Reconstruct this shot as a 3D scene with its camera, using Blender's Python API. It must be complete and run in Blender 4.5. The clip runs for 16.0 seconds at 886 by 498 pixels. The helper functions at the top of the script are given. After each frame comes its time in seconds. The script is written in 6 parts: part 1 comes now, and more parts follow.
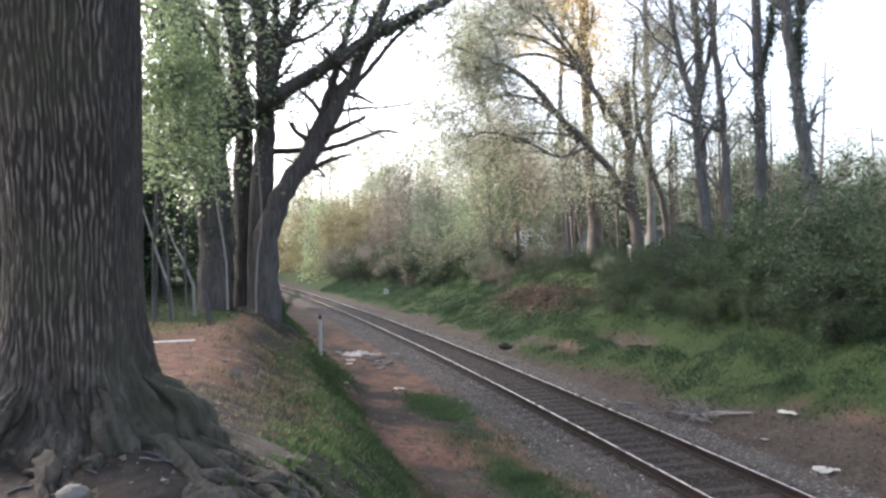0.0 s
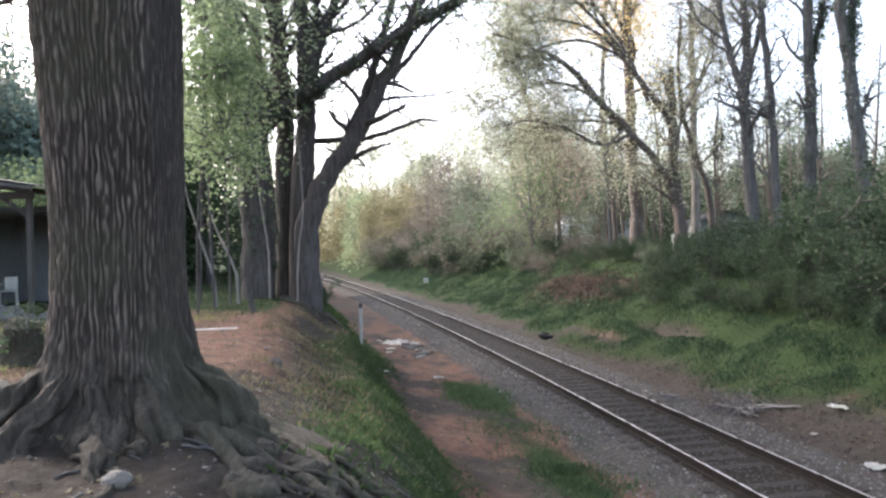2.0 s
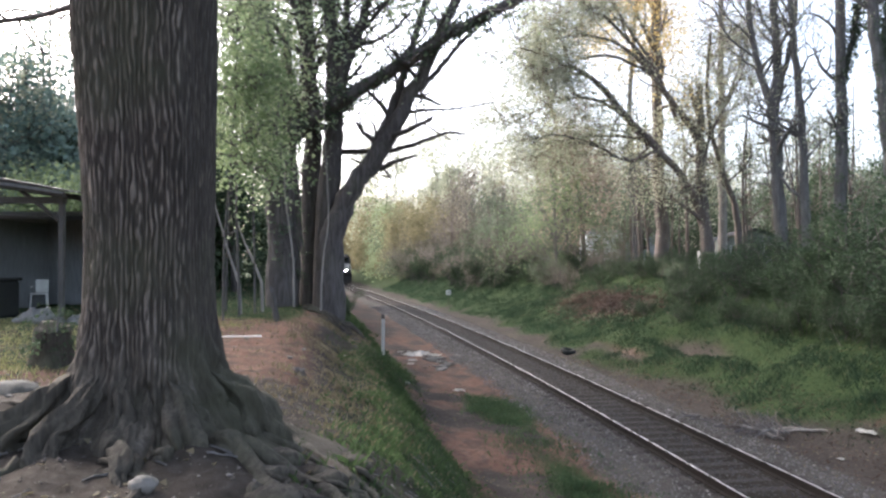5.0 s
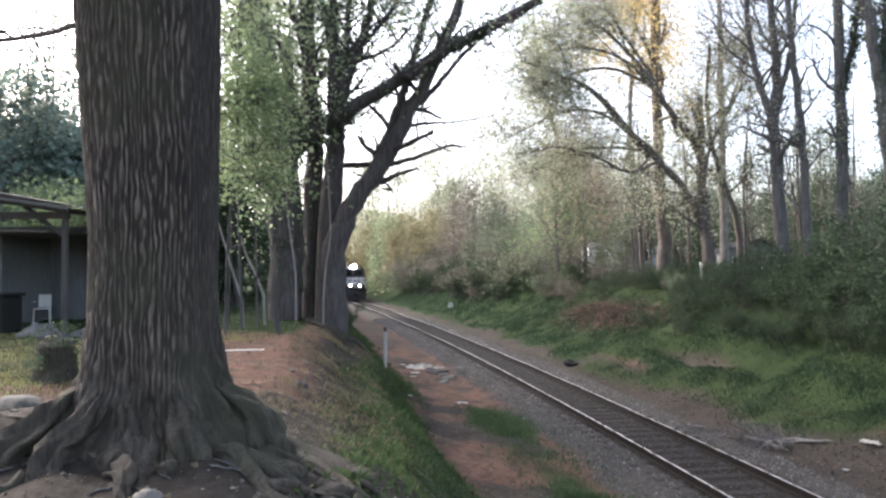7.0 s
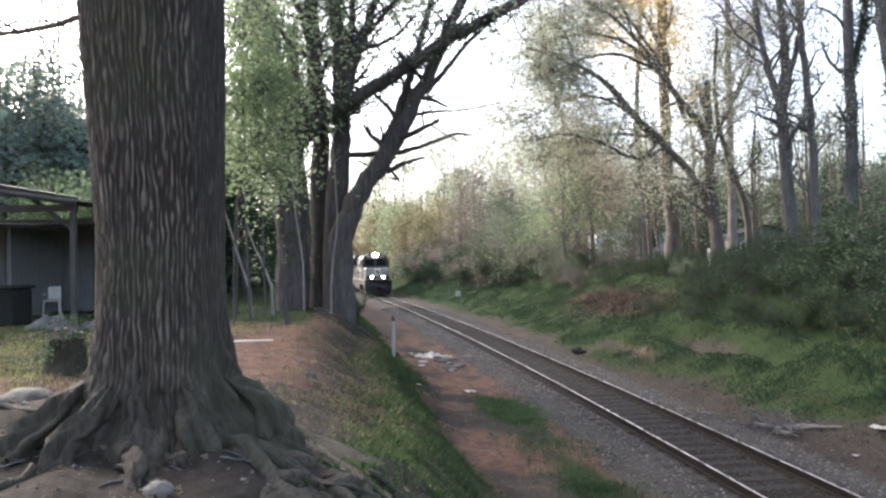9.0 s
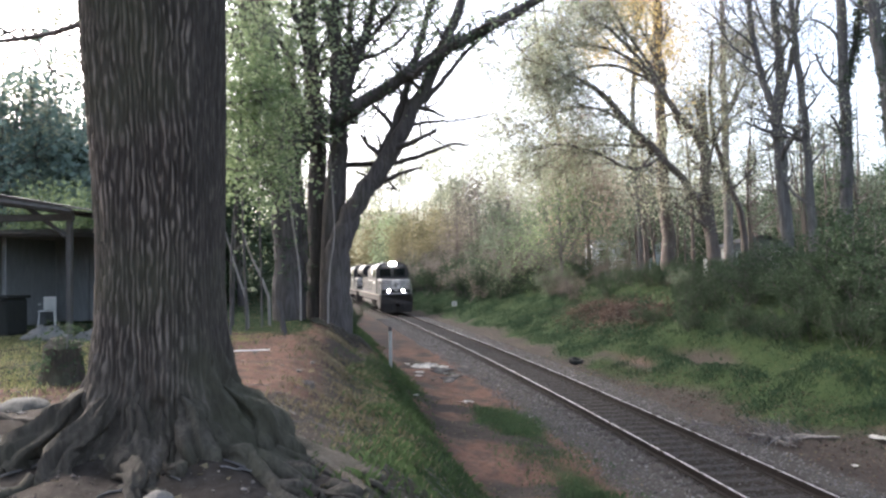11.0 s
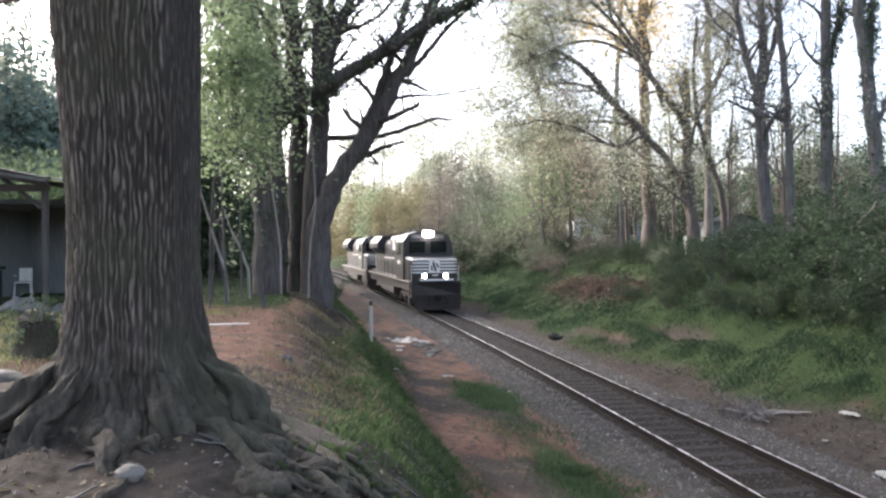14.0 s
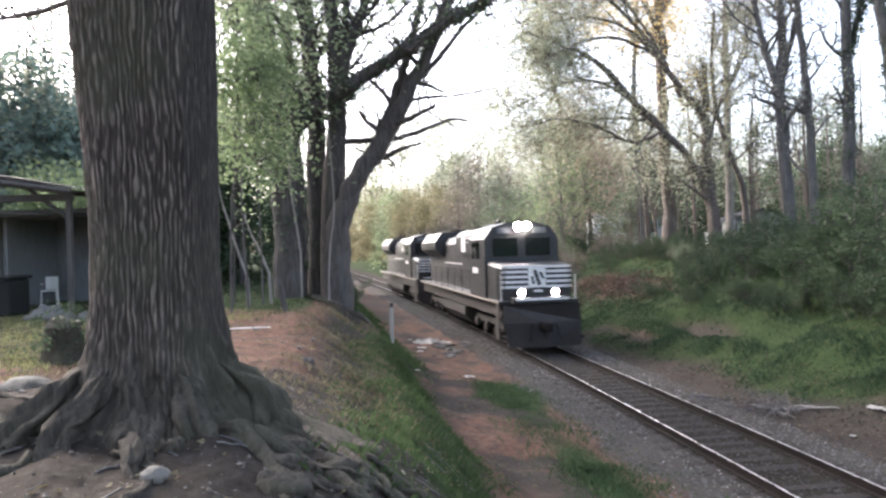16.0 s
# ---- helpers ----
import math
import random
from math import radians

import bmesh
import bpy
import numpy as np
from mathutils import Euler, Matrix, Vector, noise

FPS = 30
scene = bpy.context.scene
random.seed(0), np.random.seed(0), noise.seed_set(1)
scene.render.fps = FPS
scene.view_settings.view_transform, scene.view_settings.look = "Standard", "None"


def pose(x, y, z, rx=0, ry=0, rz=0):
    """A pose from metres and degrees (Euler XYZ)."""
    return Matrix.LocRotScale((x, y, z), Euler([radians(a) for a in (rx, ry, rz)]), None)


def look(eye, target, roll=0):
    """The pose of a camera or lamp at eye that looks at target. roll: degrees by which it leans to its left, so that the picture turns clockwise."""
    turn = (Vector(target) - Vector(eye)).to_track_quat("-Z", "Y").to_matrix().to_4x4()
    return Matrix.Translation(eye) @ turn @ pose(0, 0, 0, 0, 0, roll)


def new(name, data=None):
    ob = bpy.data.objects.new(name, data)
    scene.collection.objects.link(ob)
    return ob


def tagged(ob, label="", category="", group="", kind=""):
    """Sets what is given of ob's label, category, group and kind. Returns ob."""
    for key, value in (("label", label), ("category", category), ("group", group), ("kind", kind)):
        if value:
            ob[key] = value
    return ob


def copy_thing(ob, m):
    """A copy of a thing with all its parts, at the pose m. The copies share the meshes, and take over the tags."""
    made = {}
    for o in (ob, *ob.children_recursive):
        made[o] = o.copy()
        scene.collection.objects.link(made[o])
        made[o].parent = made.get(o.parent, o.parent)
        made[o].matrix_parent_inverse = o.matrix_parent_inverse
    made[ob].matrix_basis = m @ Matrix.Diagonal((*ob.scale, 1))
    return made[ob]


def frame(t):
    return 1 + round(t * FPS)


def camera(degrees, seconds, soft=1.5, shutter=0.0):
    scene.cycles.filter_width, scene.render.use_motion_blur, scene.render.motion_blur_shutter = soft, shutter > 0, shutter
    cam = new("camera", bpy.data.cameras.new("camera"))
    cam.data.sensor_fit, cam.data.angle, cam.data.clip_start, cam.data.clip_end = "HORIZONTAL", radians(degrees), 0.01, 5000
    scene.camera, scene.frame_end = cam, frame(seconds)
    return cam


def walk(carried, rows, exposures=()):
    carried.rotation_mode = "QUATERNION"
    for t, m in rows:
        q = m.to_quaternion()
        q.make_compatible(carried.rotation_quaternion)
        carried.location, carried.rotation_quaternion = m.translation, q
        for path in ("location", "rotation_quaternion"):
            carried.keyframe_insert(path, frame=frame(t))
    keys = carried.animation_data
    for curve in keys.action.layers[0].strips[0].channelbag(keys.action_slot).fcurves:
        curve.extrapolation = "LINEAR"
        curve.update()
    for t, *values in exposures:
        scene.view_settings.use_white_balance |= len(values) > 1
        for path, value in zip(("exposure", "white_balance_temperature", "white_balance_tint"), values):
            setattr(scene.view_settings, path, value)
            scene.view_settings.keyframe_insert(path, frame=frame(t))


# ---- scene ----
cam = camera(62.9, 16.0, soft=2.5, shutter=0.7)
PATH = [
    (0.0, pose(0.013, -0.038, 3.868, 90.66, 1.30, -4.97)),
    (0.5, pose(0.012, 0.004, 3.873, 90.42, 1.10, -3.39)),
    (1.0, pose(0.027, -0.002, 3.884, 90.37, 0.74, -1.81)),
    (1.5, pose(0.023, 0.038, 3.861, 89.81, 2.08, -1.31)),
    (2.0, pose(0.022, 0.033, 3.873, 89.86, 1.24, -1.81)),
    (2.5, pose(0.033, -0.023, 3.890, 90.96, 0.75, -1.47)),
    (3.0, pose(-0.003, -0.006, 3.889, 91.20, 0.74, -1.29)),
    (3.5, pose(0.009, -0.008, 3.885, 91.12, 0.48, -1.45)),
    (4.0, pose(0.006, -0.017, 3.891, 91.00, -0.15, -1.41)),
    (4.5, pose(0.005, -0.004, 3.901, 91.21, 0.11, -0.42)),
    (5.0, pose(0.002, -0.001, 3.894, 90.82, -0.02, 0.01)),
    (7.5, pose(0.004, -0.048, 3.896, 91.92, 0.53, 0.34)),
    (8, pose(-0.020, 0.002, 3.893, 90.70, 0.33, 0.85)),
    (8.5, pose(-0.022, 0.007, 3.879, 90.75, 0.19, 0.07)),
    (9, pose(0.002, -0.020, 3.907, 90.90, 0.86, 0.73)),
    (11.5, pose(-0.052, 0.009, 3.882, 91.80, 0.84, 0.08)),
    (12.0, pose(-0.047, -0.007, 3.897, 91.61, 0.87, -1.19)),
    (12.5, pose(-0.039, 0.038, 3.889, 90.95, 1.40, -0.53)),
    (13.0, pose(-0.025, 0.010, 3.872, 91.29, 1.48, -1.19)),
    (13.5, pose(-0.054, 0.083, 3.873, 90.53, 1.13, -0.64)),
    (14.0, pose(0.000, 0.023, 3.889, 89.75, 0.27, -0.97)),
    (14.5, pose(-0.039, 0.046, 3.877, 89.64, 0.31, -0.69)),
    (15.0, pose(-0.036, 0.062, 3.877, 89.73, 0.26, -0.58)),
    (15.5, pose(-0.035, 0.061, 3.870, 89.58, 0.59, -0.67)),
    (16.0, pose(0.029, -0.002, 3.879, 89.85, 1.45, 0.60)),
]
walk(cam, PATH, [(0.0, 2.27, 6040, 13), (2.5, 2.33, 6040, 13), (5.0, 2.19, 6040, 13), (12.5, 2.19, 6040, 13), (16.0, 2.38, 6040, 14)])

# ---- light ----
SUN_ELEVATION, SUN_BEARING = 34.0, -48.0
world = bpy.data.worlds.new("sky")
scene.world = world
world.use_nodes = True
wn = world.node_tree
sky = wn.nodes.new("ShaderNodeTexSky")
sky.sky_type = "NISHITA"
sky.sun_disc = False
sky.sun_elevation, sky.sun_rotation = radians(SUN_ELEVATION), radians(SUN_BEARING)
sky.dust_density, sky.air_density, sky.ozone_density = 6.0, 1.0, 1.0
haze = wn.nodes.new("ShaderNodeHueSaturation")
haze.inputs["Saturation"].default_value = 0.7
wn.links.new(sky.outputs[0], haze.inputs["Color"])
back = wn.nodes["Background"]
back.inputs[1].default_value = 0.15
wn.links.new(haze.outputs[0], back.inputs[0])
sun = new("sun", bpy.data.lights.new("sun", "SUN"))
sun.data.energy, sun.data.angle, sun.data.color = 0.5, radians(20), (1.0, 0.91, 0.80)
sun_way = Vector((math.sin(radians(SUN_BEARING)) * math.cos(radians(SUN_ELEVATION)),
                  math.cos(radians(SUN_BEARING)) * math.cos(radians(SUN_ELEVATION)),
                  math.sin(radians(SUN_ELEVATION))))
sun.matrix_world = look(tuple(sun_way * 200), (0, 0, 0))


# ---- materials ----
def node_mat(name):
    m = bpy.data.materials.new(name)
    m.use_nodes = True
    nt = m.node_tree
    return m, nt, nt.nodes["Principled BSDF"]


def add(nt, kind, **values):
    n = nt.nodes.new(kind)
    for key, value in values.items():
        n.inputs[key.replace("_", " ")].default_value = value
    return n


def ramp(nt, source, stops):
    n = nt.nodes.new("ShaderNodeValToRGB")
    while len(n.color_ramp.elements) < len(stops):
        n.color_ramp.elements.new(0.5)
    for e, (at, col) in zip(n.color_ramp.elements, stops):
        e.position, e.color = at, (*col, 1)
    nt.links.new(source, n.inputs[0])
    return n.outputs[0]


def mapped(nt, scale, kind="Object"):
    tc = nt.nodes.new("ShaderNodeTexCoord")
    mp = nt.nodes.new("ShaderNodeMapping")
    mp.inputs["Scale"].default_value = scale
    nt.links.new(tc.outputs[kind], mp.inputs[0])
    return mp.outputs[0]


def blend(nt, fac, a, b, mode="MIX"):
    n = nt.nodes.new("ShaderNodeMix")
    n.data_type, n.blend_type = "RGBA", mode
    for sock, v in ((n.inputs[0], fac), (n.inputs[6], a), (n.inputs[7], b)):
        if isinstance(v, (int, float)):
            sock.default_value = v
        elif isinstance(v, tuple):
            sock.default_value = (*v, 1)
        else:
            nt.links.new(v, sock)
    return n.outputs[2]


def surface(name, dark, light, scale=4.0, fine=40.0, rough=0.8, metal=0.0, bump=0.3, stretch=(1, 1, 1), depth=0.02, gloss_var=0.1, spec=0.5):
    """Two scales of noise between two colours, with relief and uneven gloss."""
    m, nt, b = node_mat(name)
    co = mapped(nt, stretch)
    n1 = add(nt, "ShaderNodeTexNoise", Scale=scale, Detail=5.0, Roughness=0.6)
    n2 = add(nt, "ShaderNodeTexNoise", Scale=fine, Detail=3.0, Roughness=0.6)
    for n in (n1, n2):
        nt.links.new(co, n.inputs["Vector"])
    c1 = ramp(nt, n1.outputs[0], [(0.3, dark), (0.7, light)])
    c2 = ramp(nt, n2.outputs[0], [(0.3, tuple(v * 0.75 for v in dark)), (0.7, tuple(min(1, v * 1.15) for v in light))])
    nt.links.new(blend(nt, 0.45, c1, c2), b.inputs["Base Color"])
    rr = nt.nodes.new("ShaderNodeMapRange")
    rr.inputs[3].default_value, rr.inputs[4].default_value = max(0.03, rough - gloss_var), min(1, rough + gloss_var)
    nt.links.new(n1.outputs[0], rr.inputs[0])
    nt.links.new(rr.outputs[0], b.inputs["Roughness"])
    b.inputs["Metallic"].default_value = metal
    b.inputs["Specular IOR Level"].default_value = spec
    if bump:
        bp = nt.nodes.new("ShaderNodeBump")
        bp.inputs["Strength"].default_value, bp.inputs["Distance"].default_value = bump, depth
        nt.links.new(n2.outputs[0], bp.inputs["Height"])
        nt.links.new(bp.outputs[0], b.inputs["Normal"])
    return m


def leaf_mat(name, dark, light, glow=0.35):
    """Leaves of uneven colour, each its own, that let some light through."""
    m, nt, b = node_mat(name)
    g = nt.nodes.new("ShaderNodeNewGeometry")
    n1 = add(nt, "ShaderNodeTexNoise", Scale=0.5, Detail=3.0)
    nt.links.new(mapped(nt, (1, 1, 1)), n1.inputs["Vector"])
    c1 = ramp(nt, g.outputs["Random Per Island"], [(0.0, dark), (1.0, light)])
    c2 = ramp(nt, n1.outputs[0], [(0.3, tuple(v * 0.8 for v in dark)), (0.7, tuple(v * 1.1 for v in light))])
    col = blend(nt, 0.5, c1, c2)
    nt.links.new(col, b.inputs["Base Color"])
    b.inputs["Roughness"].default_value = 0.75
    b.inputs["Specular IOR Level"].default_value = 0.15
    tr = nt.nodes.new("ShaderNodeBsdfTranslucent")
    nt.links.new(col, tr.inputs[0])
    mx = nt.nodes.new("ShaderNodeMixShader")
    mx.inputs[0].default_value = glow
    nt.links.new(b.outputs[0], mx.inputs[1])
    nt.links.new(tr.outputs[0], mx.inputs[2])
    nt.links.new(mx.outputs[0], nt.nodes["Material Output"].inputs[0])
    return m


def bark_mat(name, dark, light, size=1.0, moss=0.0, bump=0.7, plates=False):
    """Furrowed bark: long upright plates, lichen grey, and a little moss."""
    m, nt, b = node_mat(name)
    co = mapped(nt, (11 * size, 11 * size, 1.3 * size))
    n1 = add(nt, "ShaderNodeTexNoise", Scale=1.0, Detail=4.0, Roughness=0.55, Distortion=0.8)
    n2 = add(nt, "ShaderNodeTexNoise", Scale=3.2, Detail=4.0, Roughness=0.6)
    n3 = add(nt, "ShaderNodeTexNoise", Scale=0.9, Detail=3.0)
    for n in (n1, n2):
        nt.links.new(co, n.inputs["Vector"])
    nt.links.new(mapped(nt, (1, 1, 1)), n3.inputs["Vector"])
    mid = tuple((a + c) / 2 for a, c in zip(dark, light))
    c1 = ramp(nt, n1.outputs[0], [(0.36, dark), (0.52, mid), (0.66, light)])
    c2 = ramp(nt, n2.outputs[0], [(0.3, dark), (0.7, light)])
    col = blend(nt, 0.35, c1, c2)
    tone = ramp(nt, n3.outputs[0], [(0.3, (0.8, 0.78, 0.76)), (0.7, (1.12, 1.1, 1.1))])
    col = blend(nt, 1.0, col, tone, "MULTIPLY")
    if plates:
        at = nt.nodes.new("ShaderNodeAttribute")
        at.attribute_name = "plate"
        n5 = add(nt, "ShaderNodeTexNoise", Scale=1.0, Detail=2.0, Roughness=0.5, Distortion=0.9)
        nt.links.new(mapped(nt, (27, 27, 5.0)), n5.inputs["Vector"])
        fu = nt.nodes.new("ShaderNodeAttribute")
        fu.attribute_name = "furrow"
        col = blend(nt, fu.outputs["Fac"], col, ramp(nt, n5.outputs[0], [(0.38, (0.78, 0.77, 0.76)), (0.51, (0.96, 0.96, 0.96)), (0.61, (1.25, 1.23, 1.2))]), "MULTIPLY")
        # colour follows the plate relief: low places darker, ridge tops lighter
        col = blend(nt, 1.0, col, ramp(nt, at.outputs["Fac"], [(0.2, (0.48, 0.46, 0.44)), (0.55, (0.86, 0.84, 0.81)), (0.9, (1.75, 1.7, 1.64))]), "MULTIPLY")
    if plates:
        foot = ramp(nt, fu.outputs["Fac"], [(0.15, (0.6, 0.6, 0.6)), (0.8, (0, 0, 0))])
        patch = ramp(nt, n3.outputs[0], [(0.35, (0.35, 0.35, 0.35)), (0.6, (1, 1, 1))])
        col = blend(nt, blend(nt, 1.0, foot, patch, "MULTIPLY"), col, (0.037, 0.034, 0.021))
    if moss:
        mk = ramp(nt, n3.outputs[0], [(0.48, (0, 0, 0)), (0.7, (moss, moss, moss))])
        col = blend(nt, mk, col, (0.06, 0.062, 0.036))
    nt.links.new(col, b.inputs["Base Color"])
    b.inputs["Roughness"].default_value = 0.92
    b.inputs["Specular IOR Level"].default_value = 0.25
    hs = nt.nodes.new("ShaderNodeMath")
    hs.operation = "MULTIPLY_ADD"
    nt.links.new(n2.outputs[0], hs.inputs[0])
    hs.inputs[1].default_value = 0.4
    nt.links.new(n1.outputs[0], hs.inputs[2])
    bp = nt.nodes.new("ShaderNodeBump")
    bp.inputs["Strength"].default_value, bp.inputs["Distance"].default_value = bump, 0.04
    nt.links.new(hs.outputs[0], bp.inputs["Height"])
    nt.links.new(bp.outputs[0], b.inputs["Normal"])
    return m


def plain(name, col, rough=0.6, metal=0.0, emit=0.0, emit_col=None):
    m, nt, b = node_mat(name)
    b.inputs["Base Color"].default_value = (*col, 1)
    b.inputs["Roughness"].default_value, b.inputs["Metallic"].default_value = rough, metal
    if emit:
        b.inputs["Emission Color"].default_value = (*(emit_col or col), 1)
        b.inputs["Emission Strength"].default_value = emit
    return m


def ground_mat():
    """Red clay, grey soil, ballast dust and thin turf, laid by the ground's own masks."""
    m, nt, b = node_mat("ground")
    co = mapped(nt, (1, 1, 1))
    n1 = add(nt, "ShaderNodeTexNoise", Scale=0.9, Detail=6.0, Roughness=0.62)
    n2 = add(nt, "ShaderNodeTexNoise", Scale=9.0, Detail=5.0, Roughness=0.65)
    n3 = add(nt, "ShaderNodeTexNoise", Scale=60.0, Detail=3.0)
    for n in (n1, n2, n3):
        nt.links.new(co, n.inputs["Vector"])

    def mask(name):
        a = nt.nodes.new("ShaderNodeAttribute")
        a.attribute_name = name
        return a.outputs["Fac"]

    def edge(fac, low=0.35, high=0.65):
        s = nt.nodes.new("ShaderNodeMath")
        s.operation = "MULTIPLY_ADD"
        nt.links.new(n2.outputs[0], s.inputs[0])
        s.inputs[1].default_value = 0.7
        k = nt.nodes.new("ShaderNodeMath")
        k.operation = "ADD"
        nt.links.new(fac, k.inputs[0])
        k.inputs[1].default_value = -0.35
        nt.links.new(k.outputs[0], s.inputs[2])
        return ramp(nt, s.outputs[0], [(low, (0, 0, 0)), (high, (1, 1, 1))])

    clay = ramp(nt, n2.outputs[0], [(0.25, (0.072, 0.042, 0.031)), (0.5, (0.118, 0.070, 0.052)), (0.75, (0.165, 0.108, 0.083))])
    soil = ramp(nt, n2.outputs[0], [(0.25, (0.027, 0.023, 0.019)), (0.55, (0.050, 0.043, 0.037)), (0.8, (0.086, 0.076, 0.066))])
    turf = ramp(nt, n2.outputs[0], [(0.25, (0.014, 0.026, 0.010)), (0.5, (0.026, 0.042, 0.016)), (0.75, (0.046, 0.054, 0.024))])
    grit = ramp(nt, n3.outputs[0], [(0.3, (0.032, 0.029, 0.026)), (0.5, (0.056, 0.051, 0.045)), (0.75, (0.100, 0.092, 0.082))])
    n4 = add(nt, "ShaderNodeTexNoise", Scale=2.6, Detail=5.0, Roughness=0.7)
    nt.links.new(co, n4.inputs["Vector"])
    clay = blend(nt, ramp(nt, n4.outputs[0], [(0.46, (0, 0, 0)), (0.62, (0.75, 0.75, 0.75))]), clay, soil)
    col = blend(nt, edge(mask("soil")), clay, soil)
    col = blend(nt, edge(mask("gravel")), col, grit)
    col = blend(nt, edge(mask("bed")), col, blend(nt, 1.0, grit, (0.46, 0.43, 0.40), "MULTIPLY"))
    col = blend(nt, edge(mask("turf")), col, turf)
    tone = ramp(nt, n1.outputs[0], [(0.3, (0.72, 0.72, 0.72)), (0.7, (1.15, 1.12, 1.08))])
    col = blend(nt, 1.0, col, tone, "MULTIPLY")
    nt.links.new(col, b.inputs["Base Color"])
    b.inputs["Roughness"].default_value = 0.95
    b.inputs["Specular IOR Level"].default_value = 0.04
    hs = nt.nodes.new("ShaderNodeMath")
    hs.operation = "MULTIPLY_ADD"
    nt.links.new(n3.outputs[0], hs.inputs[0])
    hs.inputs[1].default_value = 0.4
    nt.links.new(n2.outputs[0], hs.inputs[2])
    bp = nt.nodes.new("ShaderNodeBump")
    bp.inputs["Strength"].default_value, bp.inputs["Distance"].default_value = 0.6, 0.05
    nt.links.new(hs.outputs[0], bp.inputs["Height"])
    nt.links.new(bp.outputs[0], b.inputs["Normal"])
    return m


GROUND = ground_mat()
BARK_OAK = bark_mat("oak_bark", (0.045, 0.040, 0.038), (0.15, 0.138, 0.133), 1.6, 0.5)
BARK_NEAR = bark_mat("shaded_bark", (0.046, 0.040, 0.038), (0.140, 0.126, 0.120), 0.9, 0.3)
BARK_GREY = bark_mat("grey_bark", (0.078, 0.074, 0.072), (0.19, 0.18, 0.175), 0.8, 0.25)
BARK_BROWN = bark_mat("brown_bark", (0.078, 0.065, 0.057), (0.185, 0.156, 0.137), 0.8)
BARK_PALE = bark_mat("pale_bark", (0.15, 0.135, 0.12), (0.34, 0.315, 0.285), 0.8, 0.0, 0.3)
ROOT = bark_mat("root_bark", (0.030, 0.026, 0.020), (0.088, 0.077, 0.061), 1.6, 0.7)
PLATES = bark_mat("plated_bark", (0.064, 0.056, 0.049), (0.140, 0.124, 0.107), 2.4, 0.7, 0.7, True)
LEAF_SPRING = leaf_mat("spring_leaves", (0.19, 0.24, 0.13), (0.37, 0.42, 0.26), 0.55)
LEAF_GREEN = leaf_mat("green_leaves", (0.12, 0.165, 0.08), (0.26, 0.32, 0.17), 0.55)
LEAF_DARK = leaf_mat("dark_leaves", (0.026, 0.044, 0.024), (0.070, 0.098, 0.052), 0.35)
LEAF_OLIVE = leaf_mat("olive_leaves", (0.24, 0.25, 0.165), (0.46, 0.46, 0.34), 0.6)
# Gold is the low sun on the treetops, put into the leaf colour
LEAF_SUNLIT = leaf_mat("sun_tinted_leaves", (0.46, 0.34, 0.13), (0.70, 0.54, 0.25), 0.6)
# Yellow-green brush leaves, their colour warmed for the low sun on them
LEAF_YELLOW = leaf_mat("yellow_leaves", (0.14, 0.128, 0.07), (0.28, 0.25, 0.15), 0.55)
LEAF_BRUSH = leaf_mat("brush_leaves", (0.085, 0.108, 0.070), (0.19, 0.215, 0.145), 0.45)
LEAF_TWIG = leaf_mat("budding_twigs", (0.115, 0.098, 0.080), (0.24, 0.21, 0.175), 0.4)
LEAF_BROWN = leaf_mat("brown_leaves", (0.22, 0.175, 0.135), (0.42, 0.34, 0.275), 0.55)
LEAF_CONIFER = leaf_mat("conifer_needles", (0.12, 0.17, 0.145), (0.26, 0.34, 0.285), 0.45)
LEAF_IVY = leaf_mat("ivy_leaves", (0.05, 0.07, 0.045), (0.12, 0.15, 0.10), 0.35)
GRASS = leaf_mat("grass_blades", (0.034, 0.060, 0.024), (0.078, 0.110, 0.047), 0.5)
# Green grass darkened in colour for the shade under the far bank's woods
SHADED_GRASS = leaf_mat("shade_toned_grass", (0.019, 0.040, 0.022), (0.045, 0.073, 0.042), 0.5)
PATCH_GRASS = leaf_mat("patch_grass", (0.040, 0.072, 0.034), (0.090, 0.128, 0.062), 0.5)
YARD_GRASS = leaf_mat("yellowed_grass", (0.13, 0.135, 0.058), (0.26, 0.25, 0.125), 0.4)
LEAF_DEAD = leaf_mat("dead_leaves", (0.060, 0.042, 0.033), (0.13, 0.090, 0.072), 0.2)
STRAW = leaf_mat("straw_blades", (0.10, 0.085, 0.052), (0.20, 0.17, 0.11), 0.3)
TIE_WOOD = surface("weathered_tie", (0.017, 0.0145, 0.013), (0.042, 0.036, 0.032), 2.0, 18.0, 0.9, stretch=(1, 6, 6), bump=0.6, spec=0.15)
RUST = surface("rusty_steel", (0.012, 0.010, 0.009), (0.028, 0.022, 0.019), 4.0, 60.0, 0.9, 0.0, depth=0.004, spec=0.08)
POLISHED = surface("polished_steel", (0.38, 0.36, 0.35), (0.54, 0.52, 0.51), 3.0, 50.0, 0.28, 1.0, bump=0.05, gloss_var=0.06, stretch=(6, 0.4, 6))
WHITE_PAINT = surface("worn_white_paint", (0.55, 0.54, 0.50), (0.80, 0.79, 0.75), 5.0, 45.0, 0.6, bump=0.2, depth=0.004)
LITTER = surface("dirty_white", (0.34, 0.33, 0.29), (0.62, 0.60, 0.55), 5.0, 45.0, 0.7, bump=0.25, depth=0.004)
DARK_PAINT = surface("dark_paint", (0.015, 0.015, 0.016), (0.035, 0.034, 0.034), 3.0, 30.0, 0.5, bump=0.1, depth=0.004)
